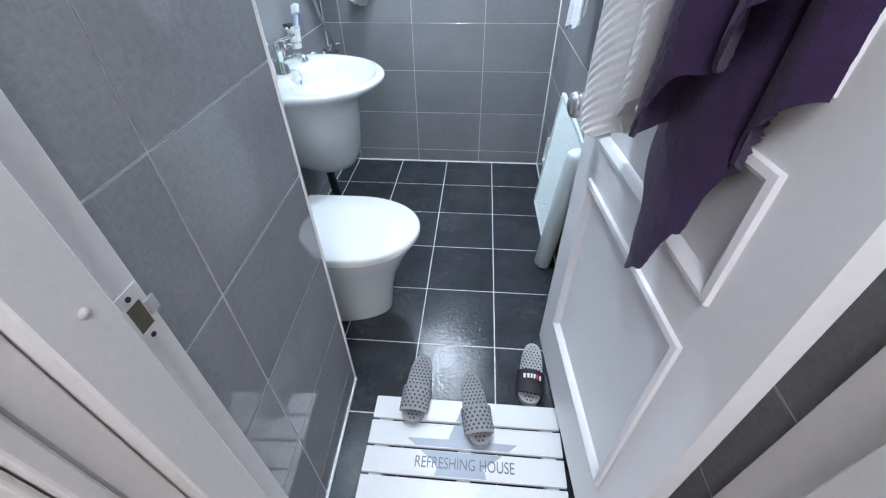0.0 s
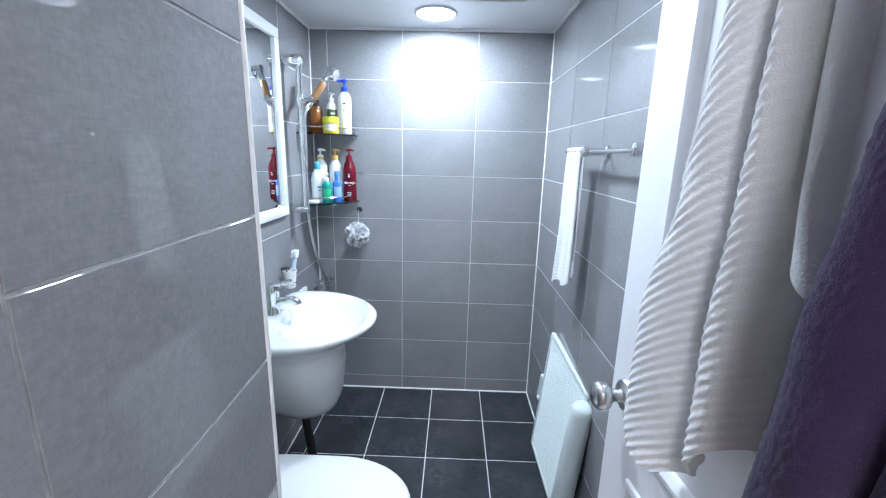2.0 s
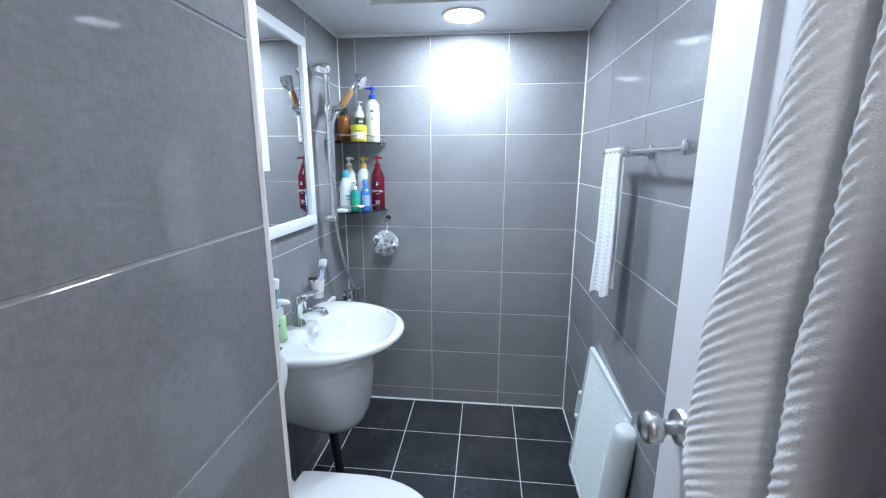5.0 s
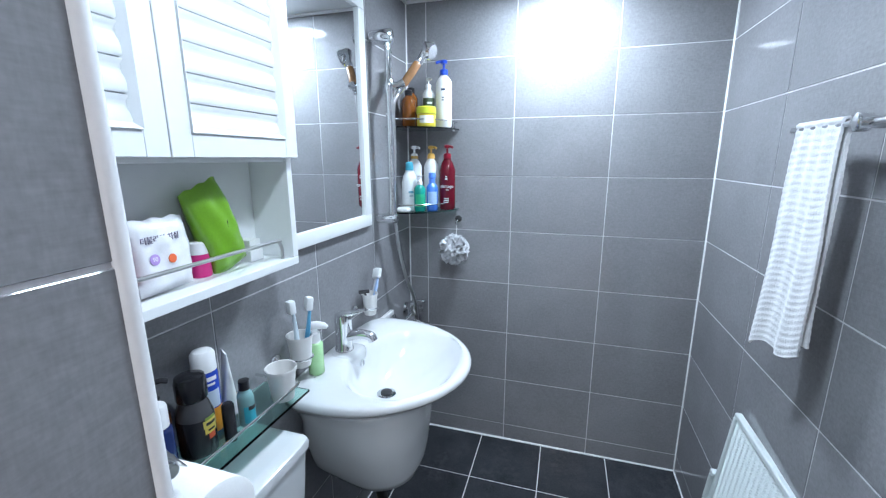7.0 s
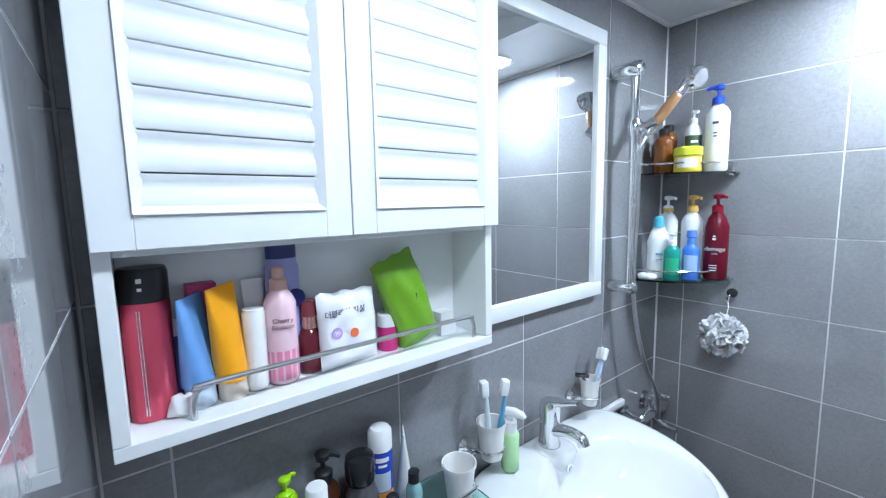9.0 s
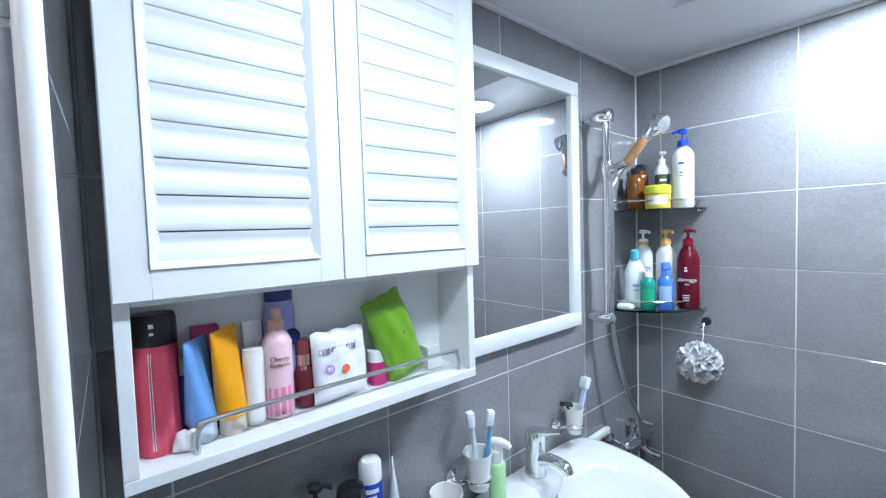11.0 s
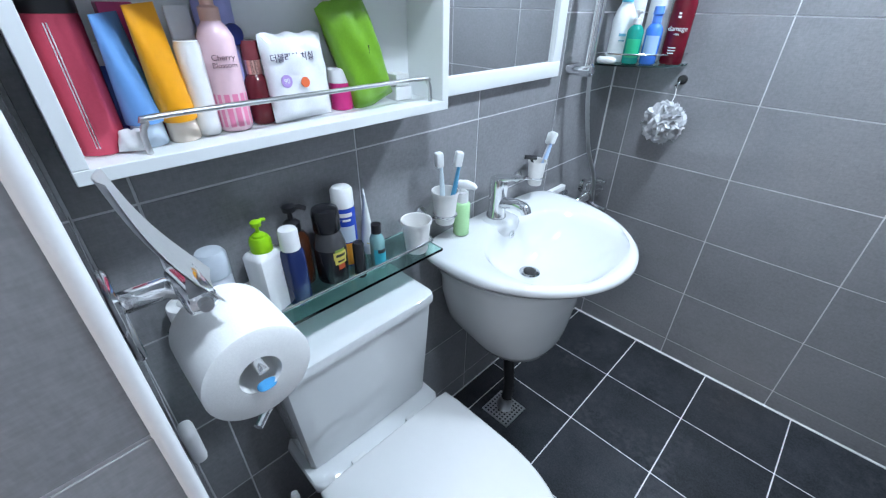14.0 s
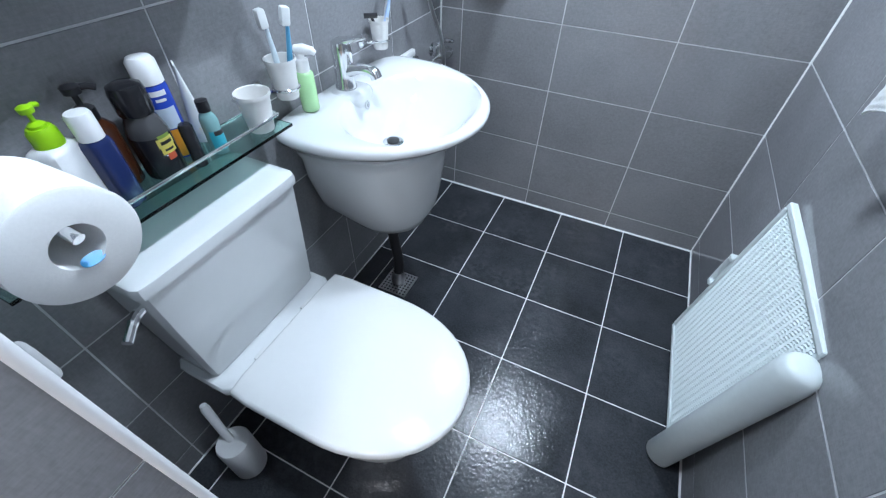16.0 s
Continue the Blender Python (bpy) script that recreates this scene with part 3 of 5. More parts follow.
knob = part("door_knob", lathe([(0, 0), (0.031, 0), (0.033, 0.004), (0.03, 0.01), (0.013, 0.014), (0.0115, 0.03), (0.016, 0.036), (0.026, 0.044), (0.0285, 0.056), (0.026, 0.066), (0.016, 0.072), (0, 0.073)], m=rot, n=32), steel, door, "satin steel door knob", 50)

# ---- small things: tools ----
PLASTIC = {}


def plastic(r, g, b, rough=0.3, trans=0.0):
    k = (r, g, b, rough, trans)
    if k not in PLASTIC:
        PLASTIC[k] = material("plastic", (r, g, b), rough, vary=0.04, scale=18, trans=trans, bump=0.02)
    return PLASTIC[k]


WHITE = (0.8, 0.8, 0.8)
BLACK = (0.015, 0.015, 0.018)


def pump(parent, x, y, z, mat, s=1.0, turn=0.0):
    """A dispenser pump standing at z: collar, stem, head with nozzle."""
    p = part("pump", lathe([(0, 0), (0.014 * s, 0), (0.014 * s, 0.016 * s), (0.009 * s, 0.02 * s), (0.004 * s, 0.021 * s), (0.004 * s, 0.036 * s), (0.011 * s, 0.037 * s), (0.012 * s, 0.046 * s), (0.008 * s, 0.049 * s), (0, 0.05 * s)], x, y, z, 16), mat, parent, smooth=50)
    a = radians(turn)
    d = Vector((math.cos(a), math.sin(a), 0))
    o = Vector((x, y, z))
    part("nozzle", tube([o + d * 0.004 * s + Vector((0, 0, 0.043 * s)), o + d * 0.018 * s + Vector((0, 0, 0.043 * s)), o + d * 0.027 * s + Vector((0, 0, 0.039 * s))], 0.0045 * s, 8), mat, p)
    return p


def bottle(name, label, x, y, z, r, h, mat, neck=0.4, sx=1.0, sy=1.0, shoulder=0.16, waist=0.0, rz=0.0, category="bottle", n=24):
    """A bottle's body with rounded foot and shoulder; returns the thing and the height of its neck."""
    b = thing(name, label, category, x, y, z, rz)
    prof = [(0, 0), (r * 0.86, 0), (r, h * 0.03), (r * (1 - waist * 0.5), h * 0.3), (r * (1 - waist), h * 0.55), (r, h * (1 - shoulder)), (r * (0.55 + 0.4 * neck), h * (1 - shoulder * 0.4)), (r * neck * 1.05, h * (1 - shoulder * 0.12)), (r * neck, h), (0, h)]
    bm = lathe(prof, n=n, sx=sx, sy=sy, m=pose(x, y, z + 0.0008, 0, 0, rz))
    part("body", bm, mat, b, smooth=50)
    return b, z + h


def band(parent, x, y, z0, z1, r, mat, a0=-60, a1=60, sx=1.0, sy=1.0, rz=0.0, label="", name="label"):
    """A paper label round a bottle, from angle a0 to a1."""
    n = 14
    rows = [[Vector((sx * r * math.cos(radians(a0 + (a1 - a0) * i / n)), sy * r * math.sin(radians(a0 + (a1 - a0) * i / n)), zz)) for i in range(n + 1)] for zz in (z0, (z0 + z1) / 2, z1)]
    return part(name, moved(loft(rows, closed=False), pose(x, y, 0, 0, 0, rz)), mat, parent, label, 60)


def flat_bars(parent, x, y, zs, r, width, mat, rz=0.0, sx=1.0, sy=1.0):
    """Plain bars in place of small print."""
    for z, w, h in zs:
        a = math.degrees(w * width / r / 2)
        rows = [[Vector((sx * r * math.cos(radians(-a + 2 * a * i / 6)), sy * r * math.sin(radians(-a + 2 * a * i / 6)), zz)) for i in range(7)] for zz in (z, z + h)]
        part("print", moved(loft(rows, closed=False), pose(x, y, 0, 0, 0, rz)), mat, parent, "bar of small print")


def squeeze_tube(name, label, x, y, z, r, h, mat, cap_mat, cap_h=0.03, rz=0.0, lean=0.0, lean_y=0.0):
    """A tube standing on its cap, flat at the top."""
    t = thing(name, label, "tube", x, y, z, rz)
    m = pose(x, y, z + 0.0008, lean, lean_y, rz)
    part("cap", lathe([(0, 0), (r * 0.9, 0), (r * 0.92, 0.003), (r * 0.86, cap_h), (0, cap_h)], n=20, m=m), cap_mat, t)
    rings = []
    for k in range(9):
        f = k / 8
        rings.append([m @ p for p in superring(0, 0, cap_h + 0.0005 + (h - cap_h) * f, r * (1 - f) + 0.0015, r * (1 + 0.25 * f), 24, 2 + 2 * f)])
    part("body", loft(rings), mat, t, smooth=50)
    return t


# ---- shower set on the wall beside the basin ----
RX, RY = -1.215, -0.36
shower = thing("shower_set", "chrome sliding rail with amber filter shower head and hose", "shower", RX, RY, 1.17)
part("rail", tube([(RX, RY, 1.165), (RX, RY, 1.5), (RX, RY, 1.862)], 0.014, 16), chrome, shower)
for z, r in ((1.848, 0.026), (1.178, 0.02)):
    part("bracket", tube([(LEFT + 0.002, RY, z), (LEFT + 0.006, RY, z), (LEFT + 0.01, RY, z), (RX + 0.006, RY, z), (RX + 0.016, RY, z), (RX + 0.021, RY, z)], [r * 0.9, r, r, r, r * 0.92, r * 0.6], 20), chrome, shower)
part("slider", lathe([(0, -0.025), (0.017, -0.024), (0.02, -0.012), (0.022, 0), (0.02, 0.012), (0.017, 0.024), (0, 0.025)], RX, RY, 1.676, 18), chrome, shower)
part("holder", tube([(RX + 0.01, RY, 1.676), (RX + 0.035, RY + 0.01, 1.68), (RX + 0.05, RY + 0.02, 1.69)], [0.013, 0.014, 0.017], 14), chrome, shower)
h0, h1 = Vector((-1.178, -0.338, 1.668)), Vector((-1.092, -0.245, 1.835))
dirn = (h1 - h0).normalized()
amber = material("amber_filter", (0.3, 0.15, 0.065), 0.25, vary=0.3, scale=120, coat=0.5)
head = part("shower_head", tube([h0 + dirn * d for d in (0.125, 0.13, 0.165, 0.19, 0.205, 0.21)], [0.013, 0.016, 0.015, 0.022, 0.026, 0.02], 18), chrome, shower)
part("spray_face", lathe([(0, 0), (0.024, 0), (0.032, 0.01), (0.033, 0.024), (0.026, 0.032), (0, 0.033)], m=Matrix.Translation(h0 + dirn * 0.19) @ Vector((0.75, -0.25, -0.35)).to_track_quat("Z", "Y").to_matrix().to_4x4(), n=20), chrome, head)
part("handle", tube([h0 + dirn * d for d in (0.02, 0.03, 0.07, 0.115, 0.124)], [0.012, 0.0155, 0.0165, 0.0165, 0.014], 16), amber, shower, "amber ceramic-ball filter handle")
part("handle_foot", tube([h0 + dirn * d for d in (-0.02, 0.0, 0.019)], [0.009, 0.012, 0.013], 14), chrome, shower)
hose_pts = arc([h0 - dirn * 0.02, h0 - dirn * 0.05 + Vector((0, 0, -0.03)), (-1.205, -0.345, 1.45), (-1.215, -0.33, 1.15), (-1.205, -0.27, 0.93), (-1.19, -0.2, 0.79), (-1.19, -0.165, 0.68), (-1.2, -0.16, 0.66)], 20)
part("hose", tube(hose_pts, [0.0068 + 0.0009 * (k % 2) for k in range(len(hose_pts))], 10), steel, shower, "ribbed metal hose")
mixer = thing("shower_mixer", "chrome wall shower mixer tap", "tap", -1.22, -0.16, 0.69)
part("body", tube([(-1.215, -0.265, 0.69), (-1.215, -0.255, 0.69), (-1.215, -0.25, 0.69), (-1.215, -0.19, 0.69), (-1.215, -0.16, 0.69), (-1.215, -0.13, 0.69), (-1.215, -0.07, 0.69), (-1.215, -0.06, 0.69)], [0.012, 0.02, 0.021, 0.021, 0.026, 0.021, 0.021, 0.014], 18), chrome, mixer)
for yy in (-0.245, -0.08):
    part("wall_flange", tube([(LEFT + 0.002, yy, 0.69), (LEFT + 0.012, yy, 0.69), (LEFT + 0.014, yy, 0.69), (-1.22, yy, 0.69)], [0.03, 0.028, 0.015, 0.015], 18), chrome, mixer)
part("cartridge", lathe([(0, 0), (0.024, 0), (0.025, 0.03), (0.021, 0.045), (0, 0.047)], -1.215, -0.16, 0.705, 20), chrome, mixer)
part("lever", tube(arc([(-1.215, -0.16, 0.75), (-1.19, -0.165, 0.765), (-1.15, -0.17, 0.768)], 5), [0.014, 0.013, 0.012, 0.011, 0.01, 0.0095, 0.009, 0.0085, 0.008, 0.007, 0.005], 12), chrome, mixer)
part("spout", tube(arc([(-1.21, -0.16, 0.672), (-1.17, -0.16, 0.655), (-1.13, -0.16, 0.652)], 4), 0.012, 12), chrome, mixer)
ledge = thing("white_pipe_cover", "white plastic strip on the wall behind the mixer", "strip", LEFT + 0.01, -0.33, 0.735)
part("cover", box(LEFT + 0.001, LEFT + 0.02, -0.47, -0.26, 0.725, 0.75, 0.005), white_pvc, ledge)

# ---- corner shelves ----
for z, lab in ((1.543, "upper"), (1.187, "lower")):
    sh = thing("corner_shelf", "quarter-round grey glass corner shelf with chrome rail", "shelf", -1.16, -0.12, z, group="corner shelves")
    R = 0.248
    ring = [Vector((LEFT + 0.002, -0.002, 0))] + [Vector((LEFT + 0.002 + R * math.cos(a), -0.002 - R * math.sin(a), 0)) for a in [math.pi / 2 * i / 16 for i in range(17)]]
    part("glass", loft([[p + Vector((0, 0, zz)) for p in ring] for zz in (z - 0.006, z)]), grey_glass if lab == "upper" else green_glass, sh, "tinted glass plate", None)
    pts = [(LEFT + 0.004, -0.235, z + 0.03)] + [(LEFT + 0.002 + (R - 0.012) * math.cos(a), -0.002 - (R - 0.012) * math.sin(a), z + 0.03) for a in [math.pi / 2 * i / 14 for i in range(14, -1, -1)]] + [(LEFT + 0.24, -0.004, z + 0.03)]
    part("rail", tube(pts, 0.003, 8), chrome, sh, "thin chrome rail")
    for px, py in ((LEFT + 0.012, -0.225), (LEFT + 0.228, -0.012)):
        part("clip", lathe([(0, -0.012), (0.011, -0.011), (0.011, 0.006), (0.005, 0.008), (0.0035, 0.03), (0, 0.034)], px, py, z, 14), chrome, sh)

Z1 = 1.5435
amber_glass = material("amber_bottle", (0.28, 0.09, 0.015), 0.12, vary=0.1, trans=0.35, coat=0.3)
for x, y, h in ((-1.225, -0.135, 0.13), (-1.238, -0.07, 0.15)):
    b, top = bottle("amber_bottle", "amber glass bottle with black pump cap", x, y, Z1, 0.03, h, amber_glass, 0.5)
    part("cap", lathe([(0, 0), (0.017, 0), (0.017, 0.02), (0.012, 0.024), (0, 0.025)], x, y, top + 0.0005, 16), plastic(*BLACK), b, "black cap")
b, top = bottle("dispenser_bottle", "clear-white pump bottle with dark green label", -1.155, -0.075, Z1, 0.026, 0.165, plastic(0.7, 0.72, 0.7, 0.3), 0.45)
band(b, -1.155, -0.075, Z1 + 0.05, Z1 + 0.125, 0.0265, plastic(0.06, 0.09, 0.05, 0.5), -75, 75, rz=-60, label="dark green label")
flat_bars(b, -1.155, -0.075, [(Z1 + 0.1, 1.0, 0.008), (Z1 + 0.085, 0.7, 0.004), (Z1 + 0.072, 0.8, 0.004)], 0.0269, 0.022, plastic(*WHITE), -60)
pump(b, -1.155, -0.075, top, plastic(*WHITE), 0.9, -40)
b, top = bottle("shampoo_bottle", "tall white shampoo bottle with a blue pump", -1.085, -0.075, Z1, 0.035, 0.215, plastic(0.82, 0.82, 0.82, 0.25), 0.42, 1.0, 0.72, 0.14, rz=0)
pump(b, -1.085, -0.075, top, plastic(0.01, 0.06, 0.45), 1.25, -160)
flat_bars(b, -1.085, -0.075, [(Z1 + 0.15, 1.2, 0.008), (Z1 + 0.12, 0.8, 0.004), (Z1 + 0.11, 0.7, 0.004)], 0.0353, 0.02, plastic(0.05, 0.07, 0.12), -80, 1.0, 0.735)
b = thing("cosmetic_jar", "round yellow cream jar with green lid", "jar", -1.14, -0.15, Z1)
part("jar", lathe([(0, 0), (0.038, 0), (0.04, 0.004), (0.04, 0.05), (0.036, 0.052), (0, 0.052)], -1.14, -0.15, Z1 + 0.0005, 28), plastic(0.75, 0.6, 0.06, 0.3), b)
part("lid", lathe([(0, 0), (0.042, 0), (0.042, 0.024), (0.038, 0.028), (0, 0.028)], -1.14, -0.15, Z1 + 0.053, 28), plastic(0.62, 0.66, 0.05, 0.3), b, "lime yellow lid")
band(b, -1.14, -0.15, Z1 + 0.014, Z1 + 0.044, 0.0404, plastic(0.75, 0.75, 0.66, 0.5), -45, 45, rz=-70, label="pale label")

Z2 = 1.1875
b, top = bottle("shower_gel_bottle", "white curved bottle with a teal cap", -1.215, -0.165, Z2, 0.036, 0.175, plastic(0.78, 0.82, 0.83, 0.25), 0.5, 1.0, 0.7, 0.3, 0.06, rz=30)
part("cap", lathe([(0, 0), (0.018, 0), (0.016, 0.03), (0.011, 0.036), (0, 0.037)], -1.215, -0.165, top + 0.0005, 16), plastic(0.08, 0.42, 0.55), b, "teal cap")
flat_bars(b, -1.215, -0.165, [(Z2 + 0.08, 1.0, 0.008), (Z2 + 0.065, 0.8, 0.004)], 0.0362, 0.022, plastic(0.1, 0.3, 0.4), -60)
for x, y, c, s in ((-1.225, -0.075, WHITE, "white"), (-1.15, -0.06, (0.72, 0.42, 0.1), "orange")):
    b, top = bottle("shampoo_bottle", "white pump bottle with %s pump collar" % s, x, y, Z2, 0.034, 0.225, plastic(0.75, 0.77, 0.78, 0.25), 0.4, 1.0, 0.75, 0.15)
    pump(b, x, y, top, plastic(*c), 1.15, -20)
    part("collar", lathe([(0, 0), (0.0175, 0), (0.0175, 0.012), (0, 0.012)], x, y, top, 16), plastic(0.7, 0.42, 0.12), b, "orange collar")
b, top = bottle("hand_soap_bottle", "green liquid soap bottle with white pump", -1.165, -0.175, Z2, 0.025, 0.115, plastic(0.01, 0.28, 0.22, 0.15), 0.42)
pump(b, -1.165, -0.175, top, plastic(*WHITE), 0.85, -50)
band(b, -1.165, -0.175, Z2 + 0.02, Z2 + 0.075, 0.0254, plastic(0.02, 0.4, 0.2, 0.4), -50, 50, rz=-65)
b, top = bottle("mouthwash_bottle", "translucent blue bottle with blue spray cap", -1.12, -0.14, Z2, 0.025, 0.12, plastic(0.06, 0.2, 0.68, 0.2), 0.5)
part("cap", lathe([(0, 0), (0.014, 0), (0.013, 0.02), (0.016, 0.024), (0.014, 0.045), (0, 0.047)], -1.12, -0.14, top + 0.0005, 16), plastic(0.1, 0.25, 0.75), b)
band(b, -1.12, -0.14, Z2 + 0.03, Z2 + 0.085, 0.0254, plastic(0.35, 0.5, 0.75, 0.4), -50, 50, rz=-70, label="pale blue label")
b, top = bottle("conditioner_bottle", "deep red pump bottle with white lettering", -1.068, -0.08, Z2, 0.036, 0.225, plastic(0.13, 0.004, 0.014, 0.22), 0.45, 1.0, 0.72, 0.22, rz=0)
pump(b, -1.068, -0.08, top, plastic(0.22, 0.005, 0.02), 1.2, -30)
mword = pose(-1.068 + 0.006, -0.08 - 0.0268, Z2 + 0.105, 90, 0, 8)
words("lettering", "damage", 0.019, mword, plastic(*WHITE), b)
words("lettering", "care", 0.009, pose(-1.062, -0.1068, Z2 + 0.09, 90, 0, 8), plastic(*WHITE), b)
flat_bars(b, -1.068, -0.08, [(Z2 + 0.135, 0.5, 0.006), (Z2 + 0.145, 0.4, 0.005), (Z2 + 0.05, 1.2, 0.003), (Z2 + 0.042, 1.2, 0.003), (Z2 + 0.034, 1.0, 0.003)], 0.0364, 0.026, plastic(*WHITE), -82, 1.0, 0.735)
soap = thing("soap_bar", "white soap bar on the lower corner shelf", "soap", -1.225, -0.222, Z2)
part("bar", loft([superring(-1.222, -0.224, Z2 + z, a, b2, 24, 3) for z, a, b2 in ((0.0005, 0.026, 0.014), (0.006, 0.03, 0.018), (0.014, 0.03, 0.018), (0.02, 0.024, 0.012))]), plastic(0.8, 0.8, 0.78, 0.4), soap, smooth=60)

# bath puff on a hook
hook = thing("wall_hook", "small chrome suction hook on the tiles", "hook", -1.035, -0.01, 1.13)
part("plate", tube([(-1.035, -0.001, 1.135), (-1.035, -0.008, 1.135), (-1.035, -0.01, 1.135)], [0.016, 0.015, 0.006], 16), dark_gap, hook)
part("hook", tube(arc([(-1.035, -0.008, 1.135), (-1.035, -0.03, 1.13), (-1.035, -0.042, 1.112), (-1.035, -0.055, 1.122)], 5), 0.003, 8), chrome, hook)
puff = thing("bath_puff", "grey-white mesh bath puff hanging on a cord", "bath puff", -1.035, -0.07, 1.01)
puff_mat = material("puff_mesh", (0.62, 0.63, 0.65), 0.75, vary=0.1, scale=80, bump=0.08)
part("cord", tube(arc([(-1.035, -0.045, 1.114), (-1.03, -0.052, 1.09), (-1.036, -0.06, 1.05)], 5), 0.0018, 6), plastic(*WHITE), puff)
rng = random.Random(4)
bm = bmesh.new()
for k in range(60):
    d = Vector((rng.gauss(0, 1), rng.gauss(0, 1), rng.gauss(0, 1))).normalized()
    c = Vector((-1.038, -0.07, 1.0)) + Vector((d.x * 0.046, d.y * 0.036, d.z * 0.046))
    side = d.orthogonal().normalized()
    oth = d.cross(side)
    ph = rng.random() * 6.28
    n = 14
    rows = []
    for rr, push in ((0.004, -0.02), (0.014, -0.004), (0.024, 0.004), (0.033, 0.007)):
        rows.append([c + d * (push + (0.45 * rr * math.sin(3 * 2 * math.pi * i / n + ph) if rr > 0.01 else 0)) + (side * math.cos(2 * math.pi * i / n) + oth * math.sin(2 * math.pi * i / n)) * rr * (1 + 0.2 * math.sin(5 * 2 * math.pi * i / n + ph)) for i in range(n)])
    loft(rows, cap0=False, cap1=False, bm=bm)
part("mesh_ball", bm, puff_mat, puff, smooth=80)

# ---- cabinet shelf things ----
ZC = 1.1815
t = thing("vacuum_flask", "metallic red tumbler with a black lid", "flask", -1.245, -1.604, ZC)
part("body", lathe([(0, 0), (0.027, 0), (0.0285, 0.004), (0.0285, 0.15), (0.028, 0.158), (0, 0.158)], -1.245, -1.604, ZC + 0.0005, 28), material("red_metal_paint", (0.66, 0.085, 0.14), 0.25, metal=0.55, vary=0.08, scale=40), t)
part("lid", lathe([(0, 0), (0.0285, 0), (0.0285, 0.038), (0.026, 0.044), (0, 0.045)], -1.245, -1.604, ZC + 0.159, 28), plastic(*BLACK), t, "black lid")
for a in (-20, -14):
    part("stripe", tube([(-1.245 + 0.0288 * math.cos(radians(a)), -1.604 + 0.0288 * math.sin(radians(a)), ZC + z) for z in (0.01, 0.08, 0.15)], 0.0008, 6), chrome, t, "silver stripe")
flat_bars(t, -1.245, -1.604, [(ZC + 0.185, 0.3, 0.006), (ZC + 0.175, 0.25, 0.004)], 0.0287, 0.02, plastic(*WHITE), -10)
b, top = bottle("lotion_bottle", "dark blue bottle behind the tubes", -1.262, -1.572, ZC, 0.02, 0.1, plastic(0.03, 0.06, 0.3, 0.3), 0.5)
part("cap", lathe([(0, 0), (0.012, 0), (0.012, 0.025), (0, 0.026)], -1.262, -1.572, top + 0.0005, 16), plastic(*WHITE), b)
squeeze_tube("cream_tube", "blue and white squeeze tube standing on its cap", -1.236, -1.55, ZC, 0.022, 0.158, plastic(0.16, 0.36, 0.72, 0.25), plastic(0.55, 0.65, 0.75), 0.03, 50, 3, 0)
t = thing("cosmetic_box", "magenta cosmetic carton behind tubes", "box", -1.262, -1.537, ZC)
part("carton", box(-1.276, -1.25, -1.556, -1.518, ZC + 0.0005, ZC + 0.17, 0.001, 1), plastic(0.45, 0.04, 0.16, 0.4), t)
squeeze_tube("cream_tube", "orange squeeze tube with a clear cap", -1.232, -1.509, ZC, 0.022, 0.168, plastic(0.85, 0.36, 0.01, 0.28), plastic(0.7, 0.6, 0.5), 0.028, 40, 4, 0)
b, top = bottle("spray_bottle", "plain white cylinder bottle", -1.236, -1.474, ZC, 0.0165, 0.125, plastic(0.8, 0.8, 0.79, 0.3), 0.9, 1, 1, 0.05)
squeeze_tube("cream_tube", "small white squeeze tube", -1.264, -1.466, ZC, 0.014, 0.165, plastic(0.75, 0.75, 0.76), plastic(*WHITE), 0.03, 10)
b, top = bottle("body_mist", "pink mist bottle with a peach spray cap", -1.238, -1.434, ZC, 0.0245, 0.148, plastic(0.8, 0.55, 0.6, 0.25), 0.55, 1, 1, 0.14)
band(b, -1.238, -1.434, ZC + 0.008, ZC + 0.055, 0.0249, plastic(0.75, 0.22, 0.36, 0.3), -180, 180, label="deeper pink foot")
part("spray_head", lathe([(0, 0), (0.0135, 0), (0.0135, 0.016), (0.009, 0.019), (0.009, 0.034), (0.006, 0.037), (0, 0.037)], -1.238, -1.434, top + 0.0005, 18), plastic(0.72, 0.45, 0.38), b, "peach spray head")
words("lettering", "Cherry", 0.0105, pose(-1.2128, -1.438, ZC + 0.104, 90, 0, 78), plastic(0.2, 0.1, 0.12), b)
words("lettering", "Blossom", 0.0095, pose(-1.2128, -1.438, ZC + 0.094, 90, 0, 78), plastic(0.2, 0.1, 0.12), b)
b, top = bottle("lotion_bottle", "lilac lotion bottle with a dark blue cap", -1.26, -1.421, ZC, 0.027, 0.195, plastic(0.32, 0.33, 0.62, 0.3), 0.85, 0.6, 1.0, 0.08)
part("cap", lathe([(0, 0), (0.024, 0), (0.024, 0.022), (0.02, 0.025), (0, 0.025)], -1.26, -1.421, top + 0.0005, 22, sx=0.7), plastic(0.03, 0.04, 0.16), b, "dark blue cap")
part("emblem", lathe([(0, 0), (0.015, 0), (0.014, 0.0012), (0, 0.0014)], m=pose(-1.2436, -1.406, ZC + 0.13, 0, 90, 0), n=24), plastic(0.01, 0.02, 0.14), b, "dark blue round emblem")
b, top = bottle("serum_bottle", "dark red serum bottle with a pink-gold collar", -1.246, -1.386, ZC, 0.019, 0.075, plastic(0.16, 0.02, 0.03, 0.15, 0.2), 0.6)
